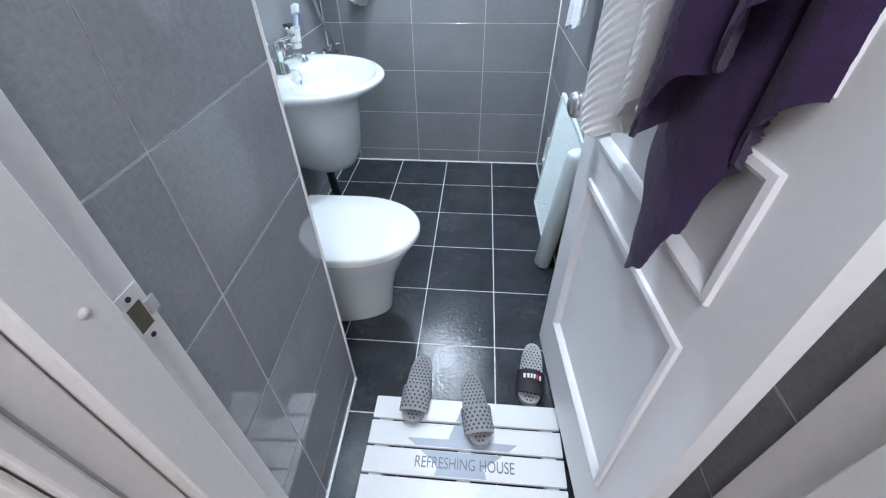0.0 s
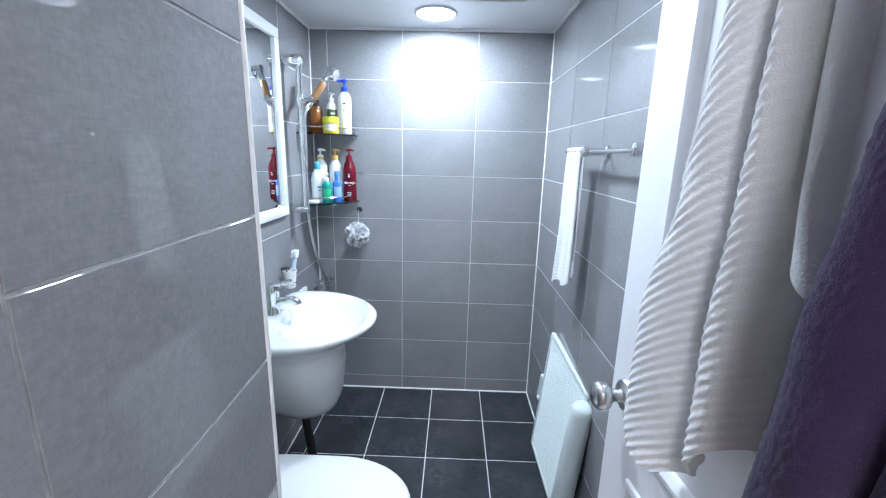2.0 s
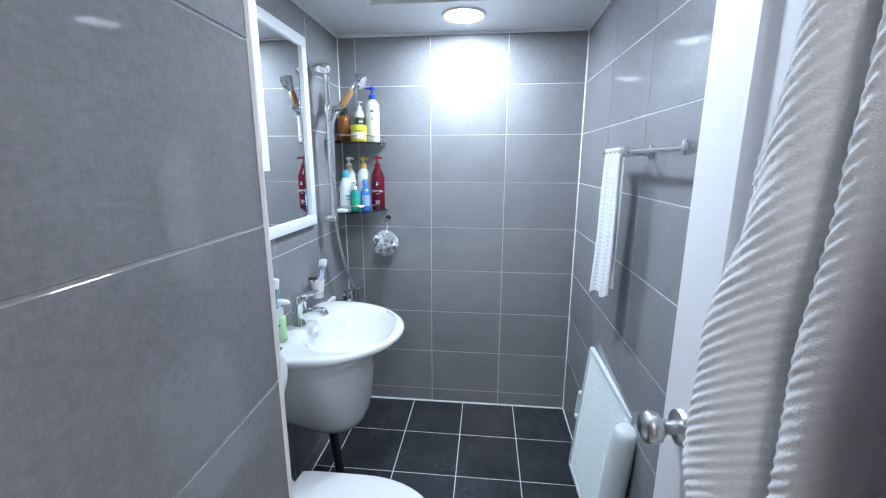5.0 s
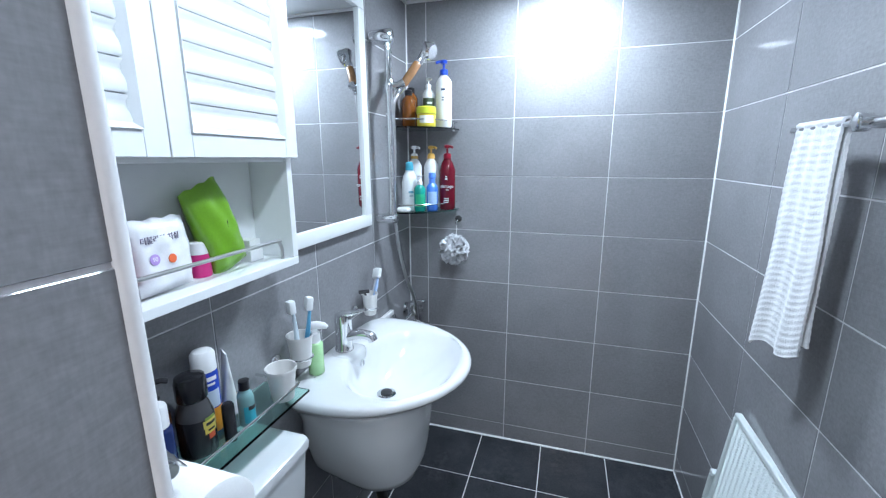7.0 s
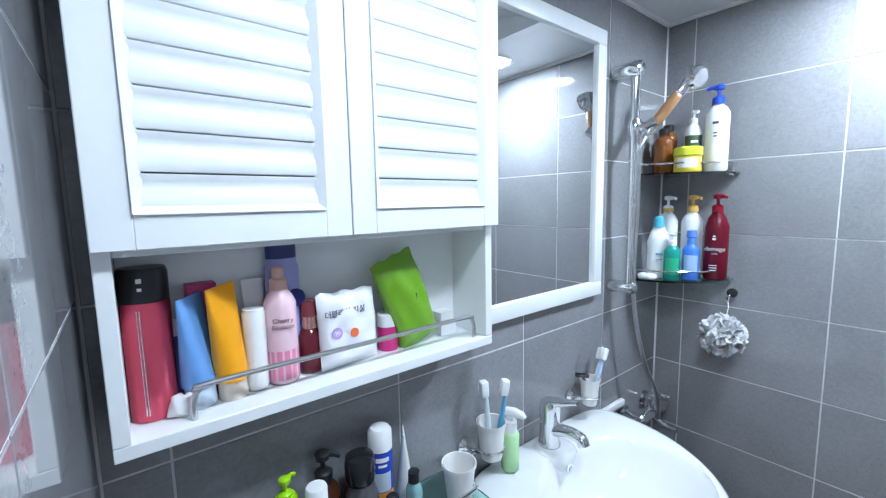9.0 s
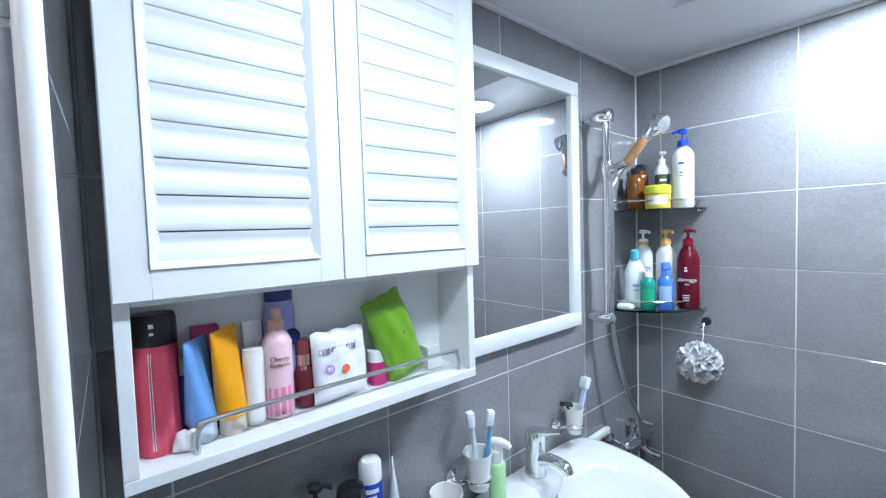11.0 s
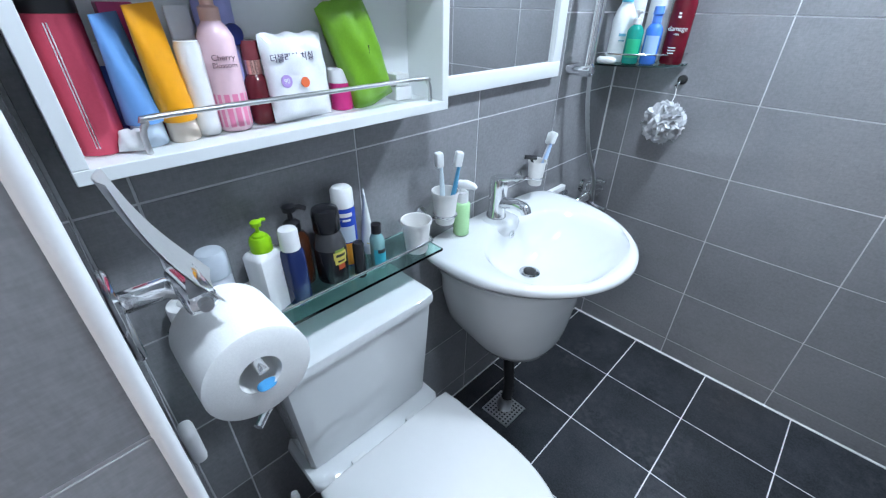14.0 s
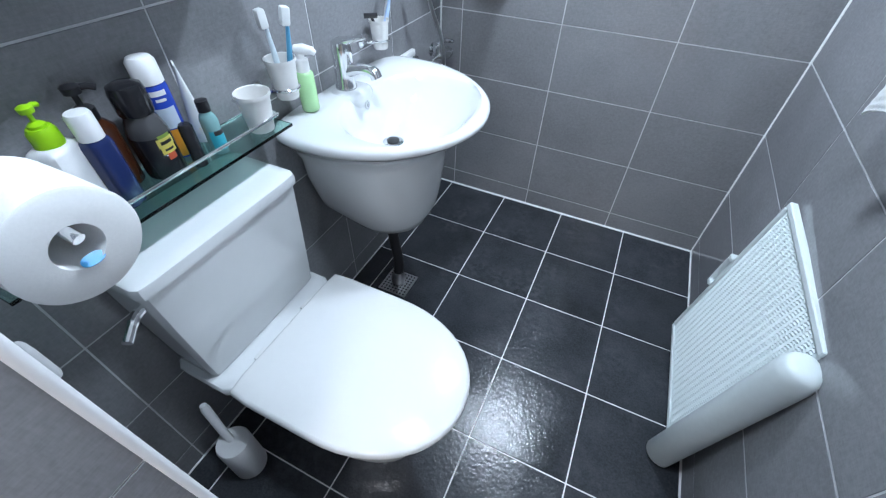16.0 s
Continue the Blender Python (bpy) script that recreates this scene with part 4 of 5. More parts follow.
part("collar", lathe([(0, 0), (0.0125, 0), (0.0125, 0.02), (0, 0.02)], -1.246, -1.386, top + 0.0005, 18), material("rose_gold", (0.75, 0.42, 0.36), 0.2, metal=0.8, vary=0.03), b, "rose gold collar")
part("cap", lathe([(0, 0), (0.0135, 0), (0.0125, 0.026), (0, 0.027)], -1.246, -1.386, top + 0.021, 18), plastic(0.2, 0.04, 0.05, 0.2), b)


def pillow(name, mat, parent, m, w, h, d, seed=0, n=14):
    """A stuffed packet: two bulging skins that meet at a crimped rim."""
    rng2 = random.Random(seed)
    ph = [rng2.random() * 6 for _ in range(6)]
    bm2 = bmesh.new()
    vs = {}
    for s in (1, -1):
        for i in range(n + 1):
            for j in range(n + 1):
                u, v = 2 * i / n - 1, 2 * j / n - 1
                if s == -1 and (i in (0, n) or j in (0, n)):
                    vs[(s, i, j)] = vs[(1, i, j)]
                    continue
                k = ((1 - abs(u) ** 3) * (1 - abs(v) ** 3)) ** 0.5
                wr = 0.0022 * math.sin(7 * u + 3 * v + ph[0]) * k + 0.0018 * math.sin(11 * v - 4 * u + ph[1]) * k
                p = Vector((u * w / 2 * (1 - 0.05 * (1 - k)), s * (d / 2 * k + wr), (v + 1) * h / 2 + 0.002 * math.sin(9 * u + ph[2]) * (v > 0.9)))
                vs[(s, i, j)] = bm2.verts.new(m @ p)
        for i in range(n):
            for j in range(n):
                f = (vs[(s, i, j)], vs[(s, i + 1, j)], vs[(s, i + 1, j + 1)], vs[(s, i, j + 1)])
                bm2.faces.new(f if s == 1 else f[::-1])
    return part(name, bm2, mat, parent, "", 70)


bag = thing("cotton_swab_bag", "white printed plastic bag of floss picks", "bag", -1.228, -1.322, ZC)
bag_m = pose(-1.228, -1.322, ZC + 0.001, -4, 0, 96)
pillow("packet", material("bag_film", (0.78, 0.78, 0.8), 0.2, vary=0.06, scale=60, coat=0.3), bag, bag_m, 0.118, 0.13, 0.035, 3)
for u, v, r, c in ((-0.030, 0.062, 0.0095, (0.45, 0.3, 0.65)), (0.0, 0.058, 0.008, (0.8, 0.16, 0.06)), (0.03, 0.098, 0.016, (0.72, 0.42, 0.34))):
    part("print_dot", lathe([(0, 0), (r, 0), (r, 0.001), (0, 0.001)], m=bag_m @ pose(u, -0.0205 + abs(u) * 0.16 + (0.006 if v > 0.09 else 0), v, 90, 0, 0), n=20), plastic(*c), bag, "round printed dot")
words("lettering", "\ub354\ube14\ub77c\uc778 \uce58\uc2e4", 0.0135, bag_m @ pose(-0.012, -0.0165, 0.095, 92, 0, 0), plastic(0.08, 0.06, 0.12), bag)
words("lettering", "90", 0.0105, bag_m @ pose(-0.030, -0.0165, 0.062, 90, 0, 0), plastic(*WHITE), bag)
t = thing("pill_jar", "pink jar with a white lid", "jar", -1.25, -1.233, ZC)
part("jar", lathe([(0, 0), (0.0195, 0), (0.02, 0.003), (0.02, 0.046), (0, 0.046)], -1.25, -1.233, ZC + 0.0005, 22), plastic(0.62, 0.03, 0.2, 0.3), t)
part("lid", lathe([(0, 0), (0.0205, 0), (0.0205, 0.022), (0.018, 0.025), (0, 0.025)], -1.25, -1.233, ZC + 0.047, 22), plastic(*WHITE), t, "white lid")
wipes = thing("wet_wipes", "green packet of wipes leaning on the shelf", "packet", -1.24, -1.165, ZC)
pillow("packet", material("green_film", (0.16, 0.36, 0.02), 0.28, vary=0.1, scale=40, coat=0.2), wipes, pose(-1.238, -1.165, ZC + 0.002, 0, 0, 0) @ pose(0, 0, 0, 0, 0, 90) @ pose(0, 0, 0, 0, -20, 0), 0.098, 0.19, 0.05, 8)
part("flap", box(-1.2165, -1.2145, -1.203, -1.186, ZC + 0.085, ZC + 0.108, 0.0005, 1), plastic(*BLACK), wipes, "small dark label")
t = thing("tissue_box", "small white stacked cartons", "box", -1.25, -1.095, ZC)
part("carton", box(-1.27, -1.232, -1.115, -1.075, ZC + 0.0005, ZC + 0.026, 0.001, 1), plastic(*WHITE), t)
part("carton", box(-1.268, -1.234, -1.113, -1.079, ZC + 0.027, ZC + 0.05, 0.001, 1), plastic(0.76, 0.77, 0.75), t)
scrap = thing("plastic_wrapper", "crumpled white plastic wrapper on the cabinet shelf", "wrapper", -1.205, -1.58, ZC)
pillow("film", plastic(0.72, 0.72, 0.72, 0.25), scrap, pose(-1.205, -1.58, ZC + 0.003, -35, 0, 60), 0.035, 0.03, 0.014, 5, n=8)

# ---- glass shelf above the toilet ----
ZG = 0.85
GX, GY0, GY1 = -1.14, -1.625, -1.068
gs = thing("glass_shelf", "green-edged glass shelf with chrome rail above the toilet tank", "shelf", -1.21, -1.35, ZG)
part("glass", box(LEFT + 0.012, GX, GY0, GY1, ZG - 0.007, ZG, 0.0008, 1), green_glass, gs, "green tinted glass", None)
pts = arc([(LEFT + 0.006, GY1 - 0.022, ZG + 0.03), (GX - 0.035, GY1 - 0.022, ZG + 0.03), (GX - 0.014, GY1 - 0.028, ZG + 0.03), (GX - 0.008, GY1 - 0.05, ZG + 0.03), (GX - 0.008, -1.35, ZG + 0.03), (GX - 0.008, GY0 + 0.04, ZG + 0.03), (GX - 0.016, GY0 + 0.018, ZG + 0.03), (GX - 0.035, GY0 + 0.012, ZG + 0.03), (LEFT + 0.006, GY0 + 0.012, ZG + 0.03)], 6)
part("rail", tube(pts, 0.0035, 8), chrome, gs, "thin chrome rail")
for yy in (GY0 + 0.09, GY1 - 0.1):
    part("bracket", lathe([(0, -0.02), (0.014, -0.019), (0.016, -0.008), (0.016, 0.004), (0.01, 0.012), (0, 0.013)], LEFT + 0.016, yy, ZG, 16), chrome, gs)
ZG += 0.0005

t = thing("spray_can", "white and pale blue aerosol can with frosted cap", "can", -1.245, -1.528, ZG)
part("can", lathe([(0, 0), (0.024, 0), (0.0255, 0.003), (0.0255, 0.088), (0.022, 0.096), (0, 0.097)], -1.245, -1.528, ZG, 26), plastic(0.72, 0.75, 0.82, 0.25), t)
part("cap", lathe([(0, 0), (0.0262, 0), (0.0262, 0.038), (0.021, 0.046), (0, 0.048)], -1.245, -1.528, ZG + 0.094, 26), plastic(0.55, 0.6, 0.66, 0.35), t, "frosted grey-blue cap")
flat_bars(t, -1.245, -1.528, [(ZG + 0.075, 1.2, 0.004), (ZG + 0.066, 1.0, 0.006), (ZG + 0.05, 0.5, 0.012), (ZG + 0.02, 1.0, 0.006)], 0.0259, 0.026, plastic(0.05, 0.05, 0.2), -5)
t = thing("hair_wax", "round white tub with a gold lid leaning on the shelf", "tub", -1.21, -1.488, ZG)
tm = pose(-1.225, -1.482, ZG + 0.0245, 0, 62, -20)
part("tub", lathe([(0, -0.014), (0.032, -0.014), (0.034, -0.01), (0.034, 0.012), (0, 0.012)], m=tm, n=28), plastic(0.76, 0.75, 0.7), t)
part("lid", lathe([(0, 0.0125), (0.028, 0.0125), (0.028, 0.016), (0, 0.0165)], m=tm, n=28), plastic(0.45, 0.33, 0.08, 0.35), t, "gold lid disc")


def square_bottle(name, label, x, y, z, ax, ay, h, mat, neck, rz=0.0, e=7.0, shoulder=0.1):
    """A flat-sided bottle with a short sloping shoulder; returns the thing and the height of its neck."""
    t2 = thing(name, label, "bottle", x, y, z, rz)
    m = pose(x, y, z + 0.0005, 0, 0, rz)
    rings2 = [(0.0, 0.9, e), (0.02, 1.0, e), (0.5, 0.985, e), (1 - shoulder, 1.0, e), (1 - shoulder * 0.55, 0.93, e * 0.8), (1 - shoulder * 0.2, 0.7, 4.0)]
    rr = [[m @ p for p in superring(0, 0, f * h, ax * k, ay * k, 32, e2)] for f, k, e2 in rings2]
    rr += [[m @ p for p in superring(0, 0, f * h, neck, neck, 32, 2.0)] for f in (0.99, 1.0)]
    part("body", loft(rr), mat, t2, smooth=40)
    return t2, z + h


b, top = square_bottle("lotion_pump", "square white lotion bottle with lime green pump", -1.212, -1.452, ZG, 0.025, 0.029, 0.128, plastic(0.82, 0.82, 0.82, 0.3), 0.013, 20)
pump(b, -1.212, -1.452, top + 0.016, plastic(0.3, 0.6, 0.01), 0.8, 120)
part("collar", lathe([(0, 0), (0.019, 0), (0.0185, 0.02), (0.015, 0.027), (0, 0.027)], -1.212, -1.452, top - 0.002, 18), plastic(0.3, 0.6, 0.01), b, "lime green collar")
b, top = square_bottle("toner_bottle", "navy blue square bottle with a white cap", -1.19, -1.41, ZG, 0.0165, 0.0195, 0.125, plastic(0.012, 0.024, 0.1, 0.08), 0.012, 15, 5.0, 0.12)
part("cap", lathe([(0, 0), (0.0175, 0), (0.0175, 0.036), (0.0155, 0.04), (0, 0.041)], -1.19, -1.41, top - 0.004, 20), plastic(*WHITE), b, "white cap")
b, top = bottle("brown_pump_bottle", "brown bottle with a black pump", -1.25, -1.375, ZG, 0.028, 0.12, plastic(0.07, 0.022, 0.01, 0.15), 0.45, 1, 1, 0.14)
pump(b, -1.25, -1.375, top, plastic(*BLACK), 1.15, 60)
b, top = bottle("body_wash", "clear grey bottle of dark body wash with a black cap", -1.216, -1.32, ZG, 0.035, 0.122, plastic(0.09, 0.09, 0.095, 0.1, 0.25), 0.6, 1, 0.9, 0.3)
part("filled_part", lathe([(0.0345, ZG + 0.004), (0.0356, ZG + 0.008), (0.0356, ZG + 0.078), (0.0345, ZG + 0.082)], -1.216, -1.32, 0, 24, sy=0.9), plastic(0.016, 0.016, 0.02, 0.15), b, "dark filling behind the wall")
part("cap", lathe([(0, 0), (0.026, 0), (0.0275, 0.004), (0.0275, 0.036), (0.025, 0.046), (0.016, 0.05), (0, 0.0505)], -1.216, -1.32, top - 0.006, 26), plastic(*BLACK, 0.12), b, "glossy black cap")
for zz, hw, hh, c in ((0.038, 13, 0.012, (0.5, 0.08, 0.03)), (0.05, 24, 0.012, (0.62, 0.5, 0.1)), (0.062, 27, 0.016, (0.62, 0.52, 0.12)), (0.078, 20, 0.006, (0.2, 0.3, 0.05))):
    band(b, -1.216, -1.32, ZG + zz, ZG + zz + hh, 0.0362, plastic(*c, 0.4), 4 - hw, 4 + hw, 1, 0.9, label="printed fruit label")
flat_bars(b, -1.216, -1.32, [(ZG + 0.067, 0.9, 0.006), (ZG + 0.055, 0.7, 0.004)], 0.0365, 0.026, plastic(*BLACK), 4, 1, 0.9)
b, top = bottle("shaving_foam", "blue and silver shaving foam can with white cap", -1.245, -1.262, ZG, 0.024, 0.14, plastic(0.02, 0.06, 0.4, 0.2), 0.9, 1, 1, 0.05)
part("cap", lathe([(0, 0), (0.0235, 0), (0.023, 0.035), (0.018, 0.042), (0, 0.043)], -1.245, -1.262, top + 0.0003, 22), plastic(*WHITE), b, "white cap")
band(b, -1.245, -1.262, ZG + 0.006, ZG + 0.06, 0.0244, plastic(0.75, 0.3, 0.03, 0.35), -50, 60, rz=-20, label="orange band")
band(b, -1.245, -1.262, ZG + 0.062, ZG + 0.1, 0.0244, plastic(0.5, 0.58, 0.68, 0.3), -40, 40, rz=-20, label="silver emblem")
flat_bars(b, -1.245, -1.262, [(ZG + 0.122, 1.2, 0.009), (ZG + 0.112, 0.8, 0.005)], 0.0246, 0.022, plastic(*WHITE), -20)
t = thing("deodorant_stick", "slim black stick bottle", "bottle", -1.182, -1.275, ZG)
part("body", lathe([(0, 0), (0.0115, 0), (0.012, 0.003), (0.012, 0.078), (0.009, 0.083), (0, 0.084)], -1.182, -1.275, ZG, 18), plastic(*BLACK, 0.25), t)
b, top = bottle("mouthwash_bottle", "small clear mouthwash bottle with teal label and black cap", -1.185, -1.225, ZG, 0.0185, 0.085, plastic(0.3, 0.55, 0.55, 0.12, 0.3), 0.55, 1, 0.8, 0.2)
part("cap", lathe([(0, 0), (0.0115, 0), (0.011, 0.02), (0, 0.021)], -1.185, -1.225, top + 0.0003, 16), plastic(*BLACK), b, "black cap")
band(b, -1.185, -1.225, ZG + 0.012, ZG + 0.05, 0.019, plastic(0.04, 0.4, 0.5, 0.35), -70, 70, 1, 0.81, label="teal label")
flat_bars(b, -1.185, -1.225, [(ZG + 0.042, 1.3, 0.009)], 0.0193, 0.02, plastic(0.03, 0.03, 0.03), 0, 1, 0.82)
squeeze_tube("toothpaste", "white toothpaste tube standing on its cap", -1.25, -1.205, ZG, 0.0165, 0.15, plastic(0.78, 0.8, 0.78, 0.25), plastic(*WHITE), 0.02, 60, 0, 0)
band(bpy.data.objects["toothpaste"], -1.25, -1.205, ZG + 0.03, ZG + 0.045, 0.0168, plastic(0.7, 0.55, 0.05, 0.3), -70, 70, label="yellow stripe")
t = thing("spare_toilet_roll", "small used toilet roll on the shelf", "toilet roll", -1.245, -1.59, ZG)
part("paper", lathe([(0.014, 0), (0.03, 0), (0.031, 0.002), (0.031, 0.06), (0.03, 0.062), (0.014, 0.062), (0.013, 0.03), (0.014, 0.0)], -1.245, -1.585, ZG, 28), material("paper", (0.8, 0.8, 0.79), 0.85, vary=0.04, scale=60, bump=0.15, bump_scale=500), t)


def cup(name, label, x, y, z, r, h, group="tooth mugs"):
    c = thing(name, label, "cup", x, y, z, group=group)
    part("mug", lathe([(0, 0), (r * 0.72, 0), (r * 0.76, 0.004), (r, h), (r * 1.06, h + 0.001), (r * 1.06, h - 0.006), (r * 0.985, h - 0.007), (r * 0.94, h - 0.002), (r * 0.7, 0.008), (0, 0.007)], x, y, z, 28), plastic(0.76, 0.75, 0.73, 0.35), c)
    return c


def ring_holder(x, y, z, r):
    """A chrome ring on an arm from a round wall plate."""
    c = thing("cup_holder", "chrome wall ring holder for a tooth mug", "holder", LEFT + 0.01, y, z, group="cup holders")
    part("wall_plate", tube([(LEFT + 0.001, y - 0.045, z), (LEFT + 0.008, y - 0.045, z), (LEFT + 0.016, y - 0.045, z)], [0.02, 0.019, 0.008], 18), chrome, c)
    part("arm", tube(arc([(LEFT + 0.01, y - 0.045, z), (LEFT + 0.03, y - 0.042, z), (x, y - r - 0.003, z)], 5), 0.0045, 8), chrome, c)
    part("ring", tube([(x + (r + 0.002) * math.cos(a), y + (r + 0.002) * math.sin(a), z) for a in [2 * math.pi * i / 24 for i in range(25)]], 0.0035, 8), chrome, c)


def toothbrush(x, y, z, lean, az, colour, length=0.185):
    b = thing("toothbrush", "toothbrush standing head-up in a mug", "toothbrush", x, y, z, group="toothbrushes")
    m = pose(x, y, z, 0, lean, az)
    part("handle", moved(tube([(0, 0, 0), (0, 0, 0.05), (0.001, 0, 0.1), (0, 0, length - 0.03), (0, 0, length)], [0.005, 0.0072, 0.006, 0.0042, 0.0055], 10), m), plastic(*colour, 0.3), b)
    part("brush_head", moved(box(-0.015, 0.005, -0.0115, 0.0115, length - 0.032, length + 0.006, 0.005), m), plastic(0.78, 0.8, 0.8, 0.5), b, "white bristles")
    return b


cup("tooth_mug", "off-white plastic tooth mug on the glass shelf", -1.178, -1.118, ZG, 0.034, 0.08)
ring_holder(-1.232, -0.97, 0.876, 0.0285)
cup("tooth_mug", "off-white tooth mug with two brushes in a wall ring", -1.232, -0.97, 0.852, 0.034, 0.09)
toothbrush(-1.236, -0.972, 0.858, -3, 70, (0.7, 0.8, 0.85), 0.18)
toothbrush(-1.228, -0.962, 0.858, 10, 60, (0.1, 0.35, 0.55), 0.18)
ring_holder(-1.24, -0.535, 0.862, 0.025)
cup("tooth_mug", "off-white tooth mug with brush and razor in a wall ring", -1.24, -0.535, 0.836, 0.029, 0.082)
toothbrush(-1.238, -0.53, 0.846, 22, 80, (0.45, 0.6, 0.85), 0.16)
toothbrush(-1.24, -0.525, 0.846, 26, 95, (0.8, 0.8, 0.85), 0.155)
rz_ = thing("razor", "black safety razor leaning in a mug", "razor", -1.24, -0.54, 0.846)
part("handle", tube([(-1.238, -0.53, 0.846), (-1.242, -0.55, 0.9), (-1.246, -0.565, 0.93)], [0.004, 0.005, 0.004], 10), plastic(*BLACK), rz_)
part("blade_head", moved(box(-0.02, 0.02, -0.005, 0.005, -0.006, 0.006, 0.002), pose(-1.246, -0.568, 0.934, 30, 0, 35)), plastic(*BLACK), rz_)
b, top = bottle("foam_soap", "pale green foam soap bottle with white pump", -1.235, -0.9, 0.7885, 0.0225, 0.1, plastic(0.42, 0.7, 0.36, 0.25), 0.75, 1, 1, 0.06)
part("cap", lathe([(0, 0), (0.0165, 0), (0.0165, 0.028), (0.01, 0.031), (0.008, 0.045), (0, 0.046)], -1.235, -0.9, top + 0.0003, 20), plastic(*WHITE), b, "white pump base")
part("pump_head", tube([(-1.245, -0.903, top + 0.05), (-1.225, -0.897, top + 0.052), (-1.205, -0.89, top + 0.05), (-1.198, -0.888, top + 0.044)], [0.011, 0.0125, 0.009, 0.006], 12), plastic(*WHITE), b)

# ---- toilet roll ----
paper = bpy.data.materials["paper"]
holder = thing("paper_holder", "chrome toilet roll holder with lifted steel flap", "holder", -0.92, NY0 + 0.02, 1.08)
RYC, RZC = -1.59, 1.042
part("wall_plate", box(-1.0, -0.93, NY0 + 0.001, NY0 + 0.01, 1.07, 1.14, 0.004), chrome, holder)
part("arm", tube([(-0.972, NY0 + 0.008, 1.112), (-0.968, NY0 + 0.045, 1.114), (-0.966, NY0 + 0.07, 1.1), (-0.97, RYC, 1.062)], 0.0115, 12), chrome, holder)
part("rod", tube([(-0.985, RYC, 1.062), (-0.9, RYC, 1.061), (-0.868, RYC, 1.058), (-0.86, RYC + 0.001, 1.054)], 0.0055, 12), chrome, holder)
part("hinge", box(-0.965, -0.895, NY0 + 0.048, NY0 + 0.074, 1.118, 1.138, 0.005), chrome, holder)
part("hinge_screw", tube([(-0.896, NY0 + 0.062, 1.128), (-0.889, NY0 + 0.062, 1.128)], 0.006, 14), steel, holder)
flap = []
for k in range(13):
    f = k / 12
    yy = NY0 + 0.074 - 0.05 * f - 0.008 * math.sin(math.pi * f)
    zz = 1.118 + 0.125 * f
    wv = 0.04 * (0.55 + 0.45 * math.sin(math.pi * min(1, f * 0.7 + 0.3)))
    flap.append([Vector((-0.93 + 0.99 * s * wv, yy + 0.003 + 0.006 * s * s - 0.1 * s * wv, zz)) for s in (-1, -0.5, 0, 0.5, 1)])
bm = bmesh.new()
for off in (0.0, 0.0012):
    loft([[p + Vector((0, off, 0)) for p in r] for r in flap], closed=False, bm=bm)
part("flap", bm, material("satin_steel", (0.78, 0.78, 0.78), 0.42, metal=0.75, vary=0.05), holder, "thin lifted steel flap", 60)
roll = thing("toilet_roll", "full white toilet roll on the holder", "toilet roll", -0.92, RYC, RZC)
prof = [(0.021, -0.05), (0.05, -0.05), (0.053, -0.048), (0.0535, 0.0), (0.053, 0.048), (0.05, 0.05), (0.021, 0.05), (0.02, 0.045), (0.02, -0.045)]
rm = pose(-0.92, RYC, RZC, 0, 90, 0)
n = 40
bm = loft([[Vector((r * math.cos(2 * math.pi * i / n), r * math.sin(2 * math.pi * i / n), h)) for i in range(n)] for r, h in prof + prof[:1]], False, False)
part("paper", moved(bm, rm), paper, roll, smooth=50)
part("sticker", moved(loft([superring(0, 0, h, 0.0055, 0.01, 20, 2.4) for h in (-0.0006, 0.0006)]), pose(-0.872, RYC + 0.003, RZC - 0.0178, 0, 40, 0)), plastic(0.05, 0.3, 0.6, 0.3), roll, "small blue sticker")
hookw = thing("plastic_wall_hook", "white plastic hook on the short tiled wall", "hook", -1.0, NY0 + 0.01, 0.86)
part("cover", box(-1.025, -0.99, NY0 + 0.001, NY0 + 0.019, 0.83, 0.89, 0.008, 3), white_pvc, hookw)

# ---- toilet brush ----
tb = thing("toilet_brush", "white toilet brush in a round holder on the floor", "toilet brush", -1.145, -1.545, 0)
part("holder", lathe([(0, 0), (0.043, 0), (0.045, 0.005), (0.044, 0.155), (0.041, 0.162), (0.012, 0.164), (0, 0.164)], -1.145, -1.545, 0.001, 32), plastic(0.72, 0.72, 0.72, 0.3), tb)
part("handle", tube([(-1.152, -1.543, 0.16), (-1.168, -1.54, 0.2), (-1.196, -1.53, 0.28), (-1.2, -1.528, 0.295)], [0.009, 0.0105, 0.0115, 0.008], 16), plastic(0.76, 0.76, 0.76, 0.3), tb)

# ---- washboard leaning on the wall ----
wb_mat = material("washboard_plastic", (0.68, 0.74, 0.74), 0.38, vary=0.04, scale=10)
wb = thing("washboard", "large pale plastic washboard leaning on its side against the wall", "washboard", -0.05, -0.77, 0)
WM = Matrix.Translation((-0.058, -0.505, 0.038)) @ Matrix.Rotation(radians(2.5), 4, "Z") @ Matrix.Rotation(radians(4.0), 4, "Y") @ Matrix.Rotation(radians(3.6), 4, "X")
